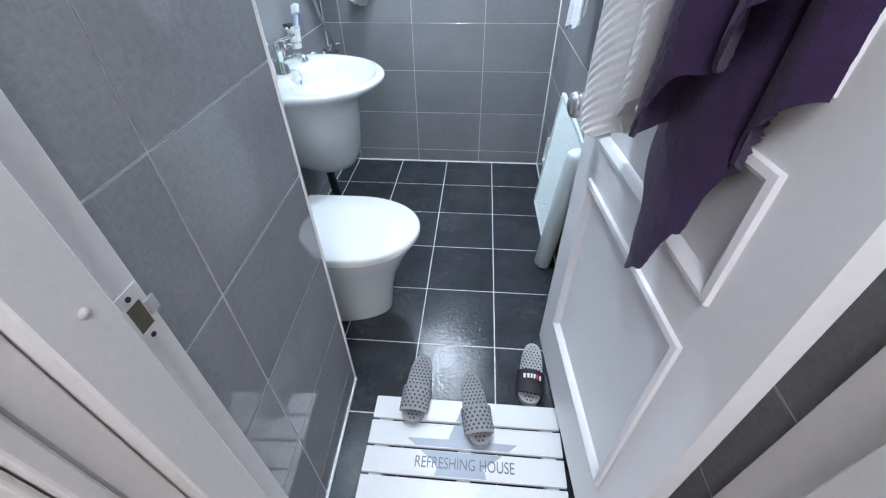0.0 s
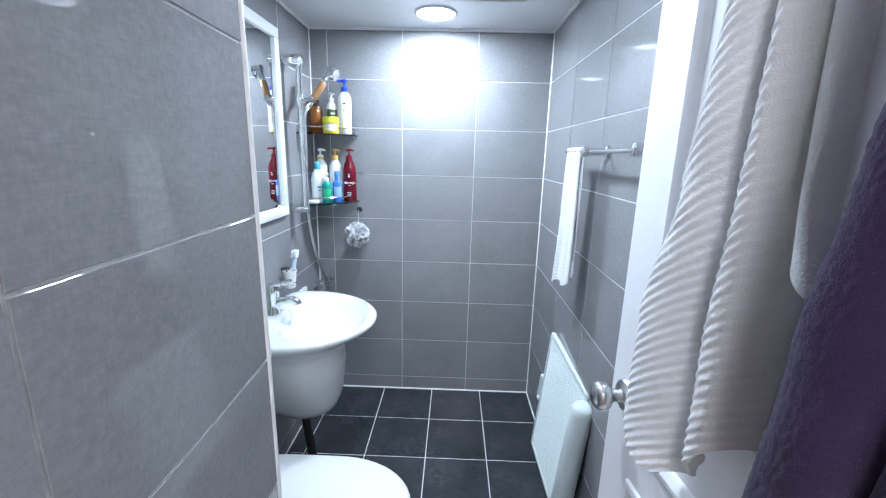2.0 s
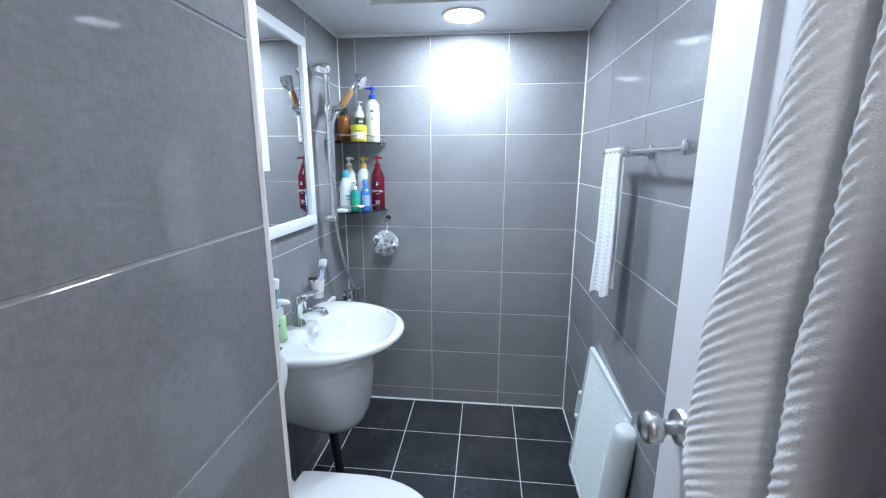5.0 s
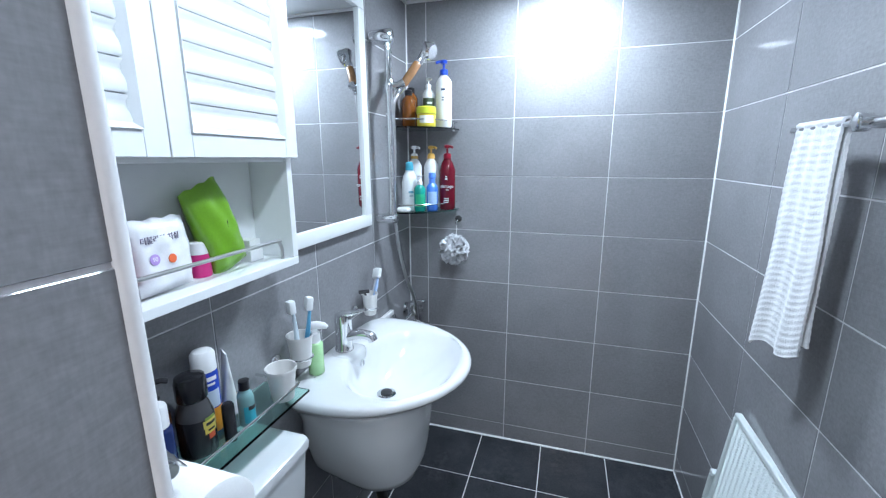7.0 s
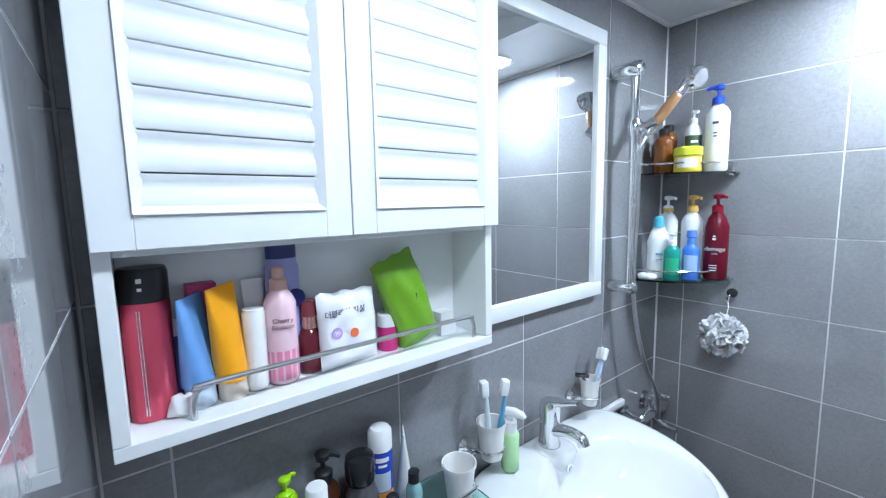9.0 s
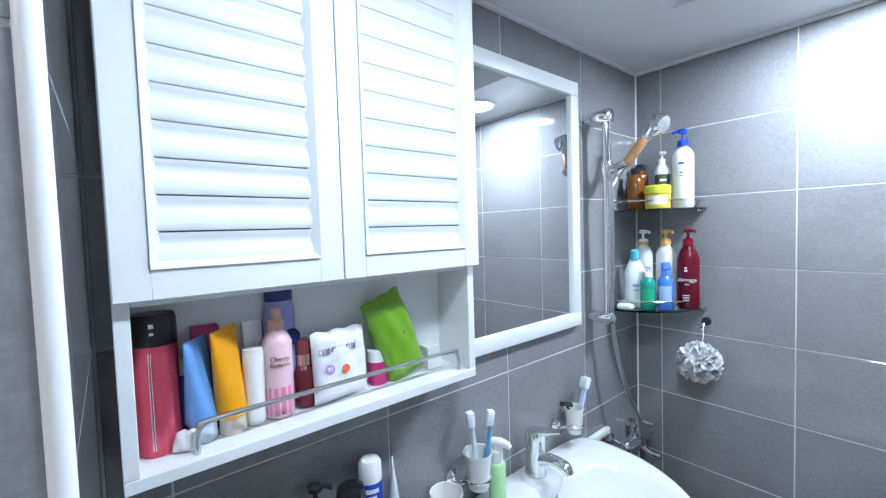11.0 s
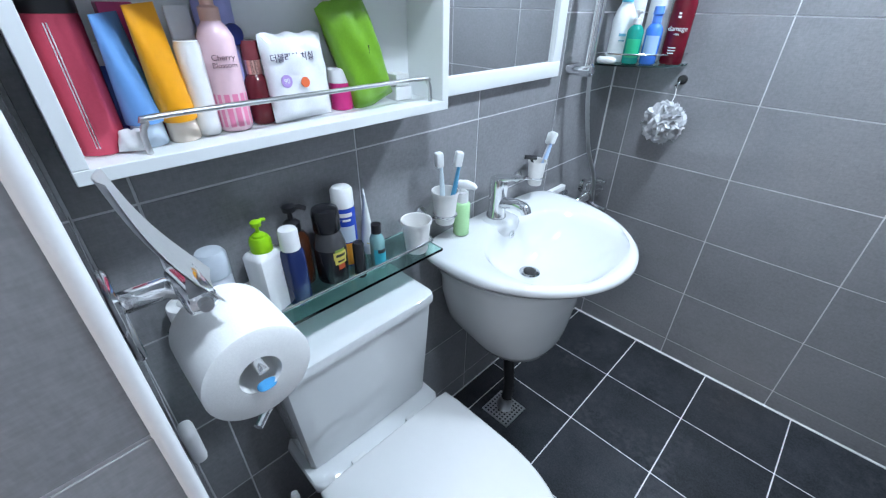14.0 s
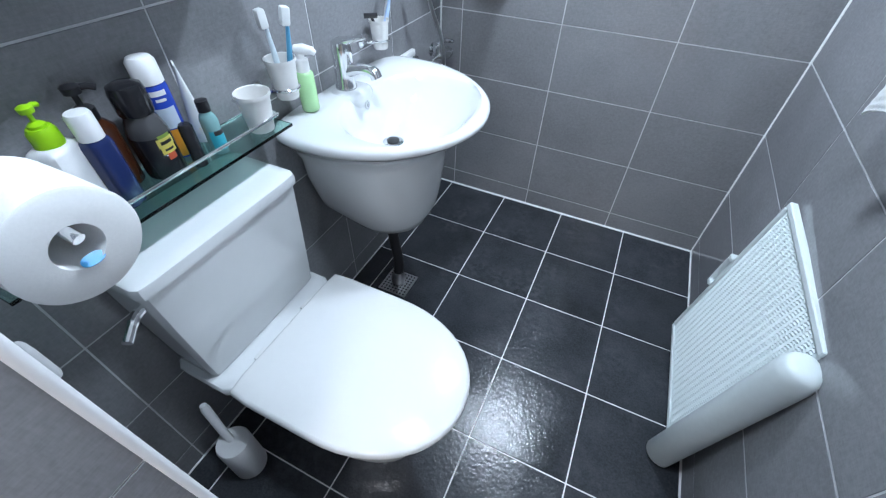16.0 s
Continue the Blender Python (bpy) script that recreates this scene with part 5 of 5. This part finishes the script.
# local: y runs back from the far edge to the head, z up, x out of the wall is negative
bm = box(-0.004, 0.008, -0.465, 0.0, 0.0, 0.62, 0.003)
part("panel", moved(bm, WM), wb_mat, wb)
bm = bmesh.new()
for a in ((-0.465, 0.0, 0.606, 0.624), (-0.465, 0.0, -0.002, 0.014), (-0.013, 0.003, 0.014, 0.606)):
    box(-0.011, 0.009, a[0], a[1], a[2], a[3], 0.003, 1, bm)
part("rim", moved(bm, WM), wb_mat, wb)
bm = bmesh.new()
rows_n, cols_n = 64, 38
for i in range(rows_n):
    for j in range(cols_n):
        y0, z0 = -0.448 + j * 0.0114, 0.02 + i * 0.0091
        s = 1 if j % 2 else -1
        vs = [bm.verts.new(WM @ Vector(p)) for p in ((-0.0042, y0, z0), (-0.0042, y0 + 0.0104, z0 + s * 0.003), (-0.0042, y0 + 0.0104, z0 + 0.006 + s * 0.003), (-0.0042, y0, z0 + 0.006), (-0.0072, y0, z0 + 0.003), (-0.0072, y0 + 0.0104, z0 + 0.003 + s * 0.003))]
        bm.faces.new((vs[0], vs[1], vs[5], vs[4]))
        bm.faces.new((vs[4], vs[5], vs[2], vs[3]))
        bm.faces.new((vs[0], vs[4], vs[3]))
        bm.faces.new((vs[1], vs[2], vs[5]))
tagged(part("ridge_pattern", bm, wb_mat, wb, "fine woven ridges", None), kind="stuff")
rings = []
for z, k in ((-0.002, 0.9), (0.004, 1.0), (0.3, 1.0), (0.57, 1.0), (0.59, 0.93), (0.6, 0.75), (0.604, 0.4)):
    rings.append([WM @ Vector((-0.022 + 0.036 * k * math.cos(a) * (1.25 if math.cos(a) < 0 else 0.85), -0.492 + 0.042 * k * math.sin(a), z)) for a in [2 * math.pi * i / 32 for i in range(32)]])
part("rounded_head", loft(rings), wb_mat, wb, "smooth rounded head", 60)
bm = bmesh.new()
for a in ((0.004, 0.03, 0.245, 0.262), (0.004, 0.03, 0.365, 0.382), (0.022, 0.03, 0.262, 0.365)):
    box(-0.016, 0.012, a[0], a[1], a[2], a[3], 0.003, 1, bm)
box(-0.002, 0.012, 0.004, 0.022, 0.262, 0.365, bm=bm)
part("handle", moved(bm, WM), wb_mat, wb, "recessed grip")

# ---- towel bar and hand towel ----
bar = thing("towel_bar", "chrome towel bar on the tiled wall", "towel bar", -0.03, -1.02, 1.47)
part("bar", tube([(-0.07, -0.70, 1.472), (-0.07, -1.0, 1.472), (-0.07, -1.345, 1.472)], 0.0065, 12), chrome, bar)
for y in (-0.94, -1.325):
    part("post", tube([(-0.001, y, 1.472), (-0.008, y, 1.472), (-0.012, y, 1.472), (-0.06, y, 1.472), (-0.066, y, 1.472), (-0.084, y, 1.472), (-0.086, y, 1.472)], [0.021, 0.02, 0.011, 0.011, 0.016, 0.016, 0.012], 16), chrome, bar)
towel_white = material("white_waffle_towel", (0.68, 0.69, 0.7), 0.95, vary=0.08, scale=90, bump=0.9, bump_scale=260, sheen=0.3)
ht = thing("hand_towel", "white terry hand towel over the bar", "towel", -0.07, -0.82, 1.0)


def cloth(name, mat, parent, rows, thick=0.004, label=""):
    """A cloth with thickness from a grid of points."""
    bm2 = loft(rows, closed=False)
    bmesh.ops.recalc_face_normals(bm2, faces=bm2.faces)
    bmesh.ops.solidify(bm2, geom=bm2.faces, thickness=thick)
    return part(name, bm2, mat, parent, label, 80)


rows = []
for k in range(261):
    s = k / 260
    if s < 0.42:
        z, x = 1.03 + (s / 0.42) * 0.445, -0.063
    elif s < 0.48:
        a = (s - 0.42) / 0.06 * math.pi
        z, x = 1.475 + 0.012 * math.sin(a), -0.07 + 0.009 * math.cos(a)
    else:
        z, x = 1.475 - (s - 0.48) / 0.52 * 0.525, -0.077
    row = []
    for i in range(45):
        u = i / 44
        fall = max(0.0, 1.475 - z) / 0.5
        y = -0.735 - u * 0.155 + 0.035 * fall * (1 - u) - 0.01 * fall * u
        sgn = -1 if s > 0.45 else -0.85
        row.append(Vector((x + sgn * (0.006 * fall * math.sin(u * 9 + 1) + 0.004 * fall + 0.002 * math.sin(u * 23 + s * 5) + 0.0008 * (math.sin(z * 400) + 0.6 * math.sin(u * 124 + 3 * math.sin(z * 30)))), y + 0.004 * math.sin(s * 14), z + (0.06 * u + 0.012 * math.sin(u * 6)) * fall * (s > 0.48))))
    rows.append(row)
cloth("cloth", towel_white, ht, rows, 0.005)

# ---- towels on the door ----
robe_mat = material("ribbed_white_towel", (0.7, 0.7, 0.71), 0.95, vary=0.08, scale=60, bump=0.6, bump_scale=420, sheen=0.3)
purple_mat = material("purple_towel", (0.026, 0.0108, 0.05), 0.95, vary=0.45, scale=70, bump=0.7, bump_scale=650, sheen=0.12)
grey_mat = material("grey_white_cotton", (0.6, 0.59, 0.64), 0.9, vary=0.06, scale=30, bump=0.2, bump_scale=300)


def blend(points, x):
    """A smooth line through a few (x, value) pairs, level past its ends."""
    if x <= points[0][0]:
        return points[0][1]
    for (x0, y0), (x1, y1) in zip(points, points[1:]):
        if x <= x1:
            t = (x - x0) / (x1 - x0)
            return y0 + (y1 - y0) * t * t * (3 - 2 * t)
    return points[-1][1]


def drape(name, mat, parent, ztop, hinge_edge, free_edge, hem, folds, base=0.03, rib=0.0, pitch=0.0155, twist=0.6, fuzz=0.0, nu=90, nz=200, seed=1, thick=0.005, label=""):
    """A cloth hung on the door in rolled folds. Its edges give the distance u along the leaf by height,
    its hem the height across the cloth; a fold is (middle, half width, depth) at the top and at the hem."""
    rows = []
    for k in range(nz + 1):
        f = k / nz
        row = []
        for i in range(nu + 1):
            q = i / nu
            zb = blend(hem, q)
            z = ztop + (zb - ztop) * f
            e0, e1 = blend(hinge_edge, z), blend(free_edge, z)
            u = e0 + (e1 - e0) * q
            wob = 0.03 * math.sin(5 * f + seed) + 0.02 * math.sin(11 * f + 2 * seed)
            d, near = 0.0, 0.0
            for (c0, w0, d0), (c1, w1, d1) in folds:
                c, w, dd = c0 + (c1 - c0) * f + wob, w0 + (w1 - w0) * f, d0 + (d1 - d0) * f
                g = (q - c) / w
                h = dd * max(0.0, 1 - g * g) ** 0.5 if abs(g) < 1 else 0.0
                if h > d:
                    d, near = h, g
            d += base + 0.005 * noise.noise(Vector((u * 10, z * 4, seed))) + 0.0008 * noise.noise(Vector((u * 45, z * 12, seed + 7)))
            d *= 0.55 + 0.45 * min(1.0, 9 * min(q, 1 - q))
            if rib:
                d += rib * (0.7 + 0.5 * noise.noise(Vector((u * 20, z * 20, seed)))) * math.sin(2 * math.pi * ((z + 0.75 * u) / pitch + twist * near + 0.3 * noise.noise(Vector((u * 9, z * 6, seed)))))
            if fuzz:
                d += fuzz * noise.noise(Vector((u * 230, z * 230, seed))) + 0.8 * fuzz * noise.noise(Vector((u * 95, z * 95, seed)))
            row.append(door_m @ Vector((u, max(0.008, d), z - 0.095)))
        rows.append(row)
    return cloth(name, mat, parent, rows, thick, label)


def door_towel(thing_name, label, u, z):
    return thing(thing_name, label, "towel", *(door_m @ Vector((u, 0.05, z - 0.095))))


bath = door_towel("bath_towel", "thick white bath towel with rope-like ribs hanging on the door", 0.4, 1.03)
drape("front_fold", robe_mat, bath, 2.0, [(1.0, 0.3), (2.0, 0.305)], [(1.0, 0.48), (1.06, 0.507), (1.23, 0.492), (1.41, 0.442), (1.66, 0.41), (2.0, 0.385)],
      [(0.0, 1.125), (0.24, 1.075), (0.3, 1.04), (0.5, 1.02), (0.85, 1.025), (1.0, 1.07)],
      [((0.2, 0.23, 0.066), (0.14, 0.17, 0.066)), ((0.7, 0.31, 0.074), (0.64, 0.37, 0.084))], base=0.022, rib=0.0016, fuzz=0.0007, nu=120, nz=520, seed=3)
drape("back_fold", robe_mat, bath, 2.0, [(1.2, 0.4), (2.0, 0.36)], [(1.2, 0.538), (1.34, 0.517), (1.56, 0.488), (1.68, 0.462), (2.0, 0.43)],
      [(0.0, 1.24), (1.0, 1.225)], [((0.75, 0.27, 0.022), (0.75, 0.27, 0.026))], base=0.012, rib=0.0014, twist=0.4, nu=44, nz=360, seed=5)
drape("side_fold", robe_mat, bath, 2.0, [(1.2, 0.38), (2.0, 0.35)], [(1.4, 0.488), (1.56, 0.462), (1.68, 0.44), (2.0, 0.41)],
      [(0.0, 1.415), (1.0, 1.415)], [((0.7, 0.32, 0.03), (0.7, 0.32, 0.034))], base=0.026, rib=0.0014, twist=0.4, nu=44, nz=280, seed=8)
cotton = door_towel("cotton_towel", "thin grey-white cotton towel hanging on the door", 0.24, 1.3)
drape("panel", grey_mat, cotton, 2.0, [(1.2, 0.1), (2.0, 0.12)], [(1.3, 0.292), (1.6, 0.312), (2.0, 0.312)], [(0.0, 1.28), (0.7, 1.285), (0.8, 1.29), (1.0, 1.285)],
      [((0.3, 0.25, 0.02), (0.3, 0.25, 0.02)), ((0.72, 0.2, 0.016), (0.7, 0.2, 0.02))], base=0.018, nu=50, nz=60, seed=11, thick=0.003)
drape("white_edge", towel_white, cotton, 2.0, [(1.3, 0.252), (1.45, 0.276), (2.0, 0.29)], [(1.3, 0.285), (1.6, 0.302), (2.0, 0.305)], [(0.0, 1.325), (1.0, 1.35)],
      [((0.5, 0.5, 0.012), (0.5, 0.5, 0.016))], base=0.046, nu=16, nz=60, seed=13, thick=0.003, label="turned white edge")
purple = door_towel("purple_towel", "dark purple terry towel hanging in folds on the door", 0.17, 0.9)
drape("back_fold", purple_mat, purple, 2.0, [(1.1, 0.088), (2.0, 0.09)], [(0.885, 0.25), (0.96, 0.262), (1.06, 0.3), (1.3, 0.268), (1.45, 0.238), (1.6, 0.2), (2.0, 0.16)],
      [(0.0, 1.19), (0.24, 1.15), (0.4, 0.99), (0.65, 0.9), (0.9, 0.868), (1.0, 0.89)],
      [((0.14, 0.17, 0.03), (0.13, 0.16, 0.02)), ((0.66, 0.35, 0.052), (0.66, 0.36, 0.036))], base=0.02, fuzz=0.0009, nu=110, nz=360, seed=17)
drape("front_fold", purple_mat, purple, 2.0, [(1.1, 0.118), (1.4, 0.095), (2.0, 0.085)], [(1.1, 0.252), (1.3, 0.232), (1.45, 0.208), (1.6, 0.178), (2.0, 0.14)],
      [(0.0, 1.27), (0.4, 1.19), (0.85, 1.095), (1.0, 1.115)],
      [((0.74, 0.28, 0.05), (0.7, 0.32, 0.052)), ((0.2, 0.28, 0.045), (0.16, 0.26, 0.035))], base=0.066, fuzz=0.0012, nu=90, nz=320, seed=19)
rackd = thing("door_hooks", "white over-door hook rail", "hook rail", *(door_m @ Vector((0.3, 0.01, 1.88))))
part("rail", moved(box(0.04, 0.5, 0.001, 0.012, 1.88, 1.91, 0.003), door_m), steel, rackd)
for u in (0.08, 0.2, 0.36):
    part("hook", moved(tube(arc([(u, 0.012, 1.9), (u, 0.05, 1.89), (u, 0.06, 1.905), (u, 0.06, 1.92)], 4), 0.004, 8), door_m), steel, rackd)

# ---- jamb fittings ----
strike = thing("strike_plate", "painted steel strike plate on the jamb", "strike plate", NX0 + 0.012, JY - 0.025, 0.96)
bm = bmesh.new()
xs = NX0 + 0.0125
for a in ((JY - 0.043, JY - 0.005, 0.985, 1.005), (JY - 0.043, JY - 0.005, 0.925, 0.945), (JY - 0.043, JY - 0.034, 0.945, 0.985), (JY - 0.012, JY - 0.005, 0.945, 0.985)):
    box(xs, xs + 0.002, *a, bm=bm)
part("plate", bm, frame_paint, strike, "", None)
# the recess has no depth; its shade is in the plate's dark colour
part("recess", box(xs + 0.0001, xs + 0.0006, JY - 0.034, JY - 0.012, 0.945, 0.985), material("shaded_brass_recess", (0.12, 0.11, 0.08), 0.5, metal=0.3, vary=0.2), strike, "flat plate with the latch recess's shade as dark colour", None)
part("lip", box(xs, xs + 0.004, JY - 0.0115, JY + 0.004, 0.955, 0.978, 0.001, 1), steel, strike, "bright worn lip")
for z in (0.995, 0.935):
    part("screw", tube([(xs + 0.002, JY - 0.024, z), (xs + 0.0032, JY - 0.024, z)], 0.0035, 12), dark_gap, strike)
bt = thing("door_bumper", "small clear round bumper on the jamb", "bumper", NX0 + 0.03, -2.25, 1.04)
part("dome", lathe([(0, 0), (0.006, 0), (0.006, 0.0015), (0.003, 0.0035), (0, 0.004)], m=pose(NX0 + 0.0302, -2.252, 1.035, 0, 90, 0), n=18), plastic(0.55, 0.53, 0.52, 0.15), bt)

# ---- foot mat ----
mat_white = material("white_mat_paint", (0.76, 0.77, 0.78), 0.3, vary=0.03, scale=14, bump=0.05)
mat_grey = material("printed_grey", (0.36, 0.4, 0.47), 0.35, vary=0.04)
mat_text = material("printed_dark_grey", (0.16, 0.17, 0.19), 0.4, vary=0.03)
MX0, MX1, MYT, MZ = -0.703, -0.103, -1.762, 0.05
fm = thing("bath_mat", "white slatted bath step mat with grey star and lettering", "mat", -0.4, -1.96, 0)
SL = 0.076
slats = []
for k in range(5):
    y1 = MYT - k * 0.0835
    slats.append((y1 - SL, y1))
    part("slat", box(MX0, MX1, y1 - SL, y1, MZ - 0.014, MZ, 0.003), mat_white, fm)
for x in (MX0 + 0.02, -0.42, MX1 - 0.06):
    part("bearer", box(x, x + 0.04, MYT - 0.405, MYT - 0.004, 0.001, MZ - 0.0145, 0.003), mat_white, fm)
star = []
for i in range(10):
    r = 0.18 if i % 2 == 0 else 0.072
    a = math.pi / 2 + i * math.pi / 5
    star.append((-0.41 + r * math.cos(a), -1.952 + r * math.sin(a)))
for y0, y1 in slats:
    bm = bmesh.new()
    f = bm.faces.new([bm.verts.new((x, y, MZ + 0.0006)) for x, y in star])
    for co, no in (((0, y0 + 0.003, 0), (0, -1, 0)), ((0, y1 - 0.003, 0), (0, 1, 0))):
        bmesh.ops.bisect_plane(bm, geom=bm.verts[:] + bm.edges[:] + bm.faces[:], plane_co=co, plane_no=no, clear_outer=True)
    if bm.faces:
        part("printed_star", bm, mat_grey, fm, "grey printed star", None)
    else:
        bm.free()
words("lettering", "REFRESHING HOUSE", 0.038, pose(-0.4, (slats[2][0] + slats[2][1]) / 2, MZ + 0.0009), mat_text, fm, 0.0002).scale = (0.86, 1.25, 1)

# ---- slippers ----
slip_grey = material("grey_eva_foam", (0.3, 0.3, 0.31), 0.75, vary=0.12, scale=60, bump=0.3)
slip_dark = material("dark_strap", (0.035, 0.03, 0.036), 0.7, vary=0.1)
slip_pale = material("pale_eva_foam", (0.42, 0.43, 0.43), 0.7, vary=0.1, scale=60, bump=0.2)


def slipper(label, x, y, z, az, sole_mat, strap_mat, tilt=0.0, length=0.255, holes=True):
    """A bath slipper; its own y points to the toe."""
    m = pose(x, y, z, tilt, 0, az)
    s = thing("slipper", label, "slipper", x, y, z, az, group="bath slippers")

    def outline(k, zz):
        out = []
        for i in range(36):
            a = 2 * math.pi * i / 36
            v = math.sin(a)
            half = 0.046 + 0.006 * v - 0.005 * math.cos(2 * a)
            out.append(m @ Vector((half * k * math.copysign(abs(math.cos(a)) ** 0.8, math.cos(a)), length / 2 * k * math.copysign(abs(v) ** 0.9, v), zz)))
        return out

    part("sole", loft([outline(0.95, 0.0), outline(0.985, 0.006), outline(1.0, 0.02), outline(0.985, 0.026), outline(0.93, 0.024), outline(0.9, 0.022)]), sole_mat, s, smooth=60)
    rows_ = []
    for k in range(15):
        v = 0.005 + 0.085 * k / 14
        rows_.append([m @ Vector((0.049 * math.cos(a) * (1 - 0.06 * k / 14), v + 0.008 * math.sin(a), 0.016 + (0.046 - 0.012 * k / 14) * math.sin(a))) for a in [math.pi * i / 18 for i in range(19)]])
    cloth("strap", strap_mat, s, rows_, 0.006)
    if holes:
        # holes are dark discs on the foam, their shade put into the colour
        bm2 = bmesh.new()
        for i in range(-3, 4):
            for j in range(-9, 10):
                u, v = i * 0.0125 + (0.006 if j % 2 else 0), j * 0.0125
                if abs(u) < 0.04 and (u / 0.043) ** 2 + (v / 0.118) ** 2 < 1 and not 0.0 < v < 0.08:
                    add(bm2, lathe([(0, 0.0225), (0.0032, 0.0225), (0.003, 0.0245), (0, 0.0248)], n=6), m @ pose(u, v, 0))
        tagged(part("drain_hole", bm2, dark_gap, s, "dark discs for shaded drain holes", None), kind="stuff")
        if strap_mat is slip_grey:
            bm2 = bmesh.new()
            for k in range(2, 13, 2):
                for i in range(2, 17, 2):
                    a = math.pi * (i + (0.9 if k % 4 else 0)) / 18
                    v = 0.005 + 0.085 * k / 14
                    p = Vector((0.0495 * math.cos(a) * (1 - 0.06 * k / 14), v + 0.008 * math.sin(a), 0.016 + (0.0468 - 0.012 * k / 14) * math.sin(a)))
                    q = Vector((math.cos(a), 0.1, math.sin(a))).to_track_quat("Z", "Y").to_matrix().to_4x4()
                    add(bm2, lathe([(0, -0.001), (0.0036, -0.001), (0.0034, 0.0004), (0, 0.0006)], n=7), m @ Matrix.Translation(p) @ q)
            tagged(part("strap_hole", bm2, dark_gap, s, "dark discs for shaded strap holes", None), kind="stuff")
    return s, m


slipper("grey perforated bath slipper lying on the mat edge", -0.567, -1.733, 0.052, 177, slip_grey, slip_grey)
slipper("grey perforated bath slipper lying askew on the mat", -0.372, -1.79, 0.052, 190, slip_grey, slip_grey)
s3, m3 = slipper("pale grey slipper with dark strap on the floor", -0.172, -1.615, 0.002, 172, slip_pale, slip_dark)
for u, w, c in ((-0.024, 0.008, WHITE), (-0.011, 0.008, WHITE), (0.0, 0.006, WHITE), (0.01, 0.006, WHITE), (0.02, 0.006, (0.5, 0.02, 0.02)), (0.03, 0.006, WHITE)):
    part("print", moved(box(-u - w / 2, -u + w / 2, 0.035, 0.052, 0.0, 0.0015), m3 @ pose(0, 0, 0.065 - 9 * u * u)), plastic(*c), s3)

# ---- tiles ----
TILE_MESH = {}


def tile_mesh(a, b, t, mat, key):
    """A chamfered tile of a x b, standing t proud of its bed, sharing its mesh with others of its size."""
    k = (round(a, 3), round(b, 3), key)
    if k not in TILE_MESH:
        c, g = 0.0006, 0.002
        r = [[Vector((x, y, z)) for x, y in ((g + i, g + i), (a - g - i, g + i), (a - g - i, b - g - i), (g + i, b - g - i))] for i, z in ((0, -t), (0, -c), (c, 0))]
        TILE_MESH[k] = mesh_of(loft(r, cap0=False), key, mat, None)
    return TILE_MESH[k]


def lay(parent, us, vs, m, mat, key, name="tile", t=0.0013):
    """Tiles between the joints us and vs of the plane m (x along, y up, z out)."""
    inv = world_of(parent).inverted()
    for u0, u1 in zip(us, us[1:]):
        for v0, v1 in zip(vs, vs[1:]):
            ob = new(name, tile_mesh(u1 - u0, v1 - v0, t, mat, key))
            ob.parent = parent
            ob.matrix_parent_inverse = inv
            ob.matrix_basis = m @ pose(u0, v0, random.uniform(-0.0003, 0.0003), random.uniform(-0.05, 0.05), random.uniform(-0.05, 0.05), 0)


ZS = [0.0, 0.084] + [0.084 + 0.25 * k for k in range(1, 9)]
ZN = [0.0, 0.1] + [0.1 + 0.25 * k for k in range(1, 8)] + [CEIL - 0.002]
up = Matrix(((1, 0, 0, 0), (0, 0, -1, 0), (0, 1, 0, 0), (0, 0, 0, 1)))  # x along, y up, facing -y
lay(wall_back, [LEFT, -1.19, -0.79, -0.39, 0.0], ZS, up, wall_tile_mat, "wall_tile")
lay(wall_left, [NY0, -1.59, -1.19, -0.79, -0.39, 0.0], ZS, Matrix.Translation((LEFT, 0, 0)) @ Matrix.Rotation(radians(90), 4, "Z") @ up, wall_tile_mat, "wall_tile")
lay(wall_right, [0.0, 0.47, 0.87, 1.27, 1.67, 2.07, 2.203], ZS, Matrix.Rotation(radians(-90), 4, "Z") @ up, wall_tile_mat, "wall_tile")
ang = math.atan2(NY0 + 2.18, NX1 - NX0)
ln = math.hypot(NY0 + 2.18, NX1 - NX0)
lay(wall_near, [0.0, ln - 0.385, ln], ZN, Matrix.Translation((NX0, -2.18, 0)) @ Matrix.Rotation(ang, 4, "Z") @ up, wall_tile_mat, "wall_tile")
lay(wall_near, [0.0, 0.06, 0.46], ZN, Matrix.Translation((NX1, NY0, 0)) @ Matrix.Rotation(radians(180), 4, "Z") @ up, wall_tile_mat, "wall_tile")
FXS = [LEFT, -1.2, -0.9, -0.6, -0.3, 0.0]
FYS = [-2.18, -2.1, -1.8, -1.5, -1.2, -0.9, -0.6, -0.3, 0.0]
lay(floor, FXS, FYS, Matrix.Identity(4), floor_tile_mat, "floor_tile", t=0.0011)
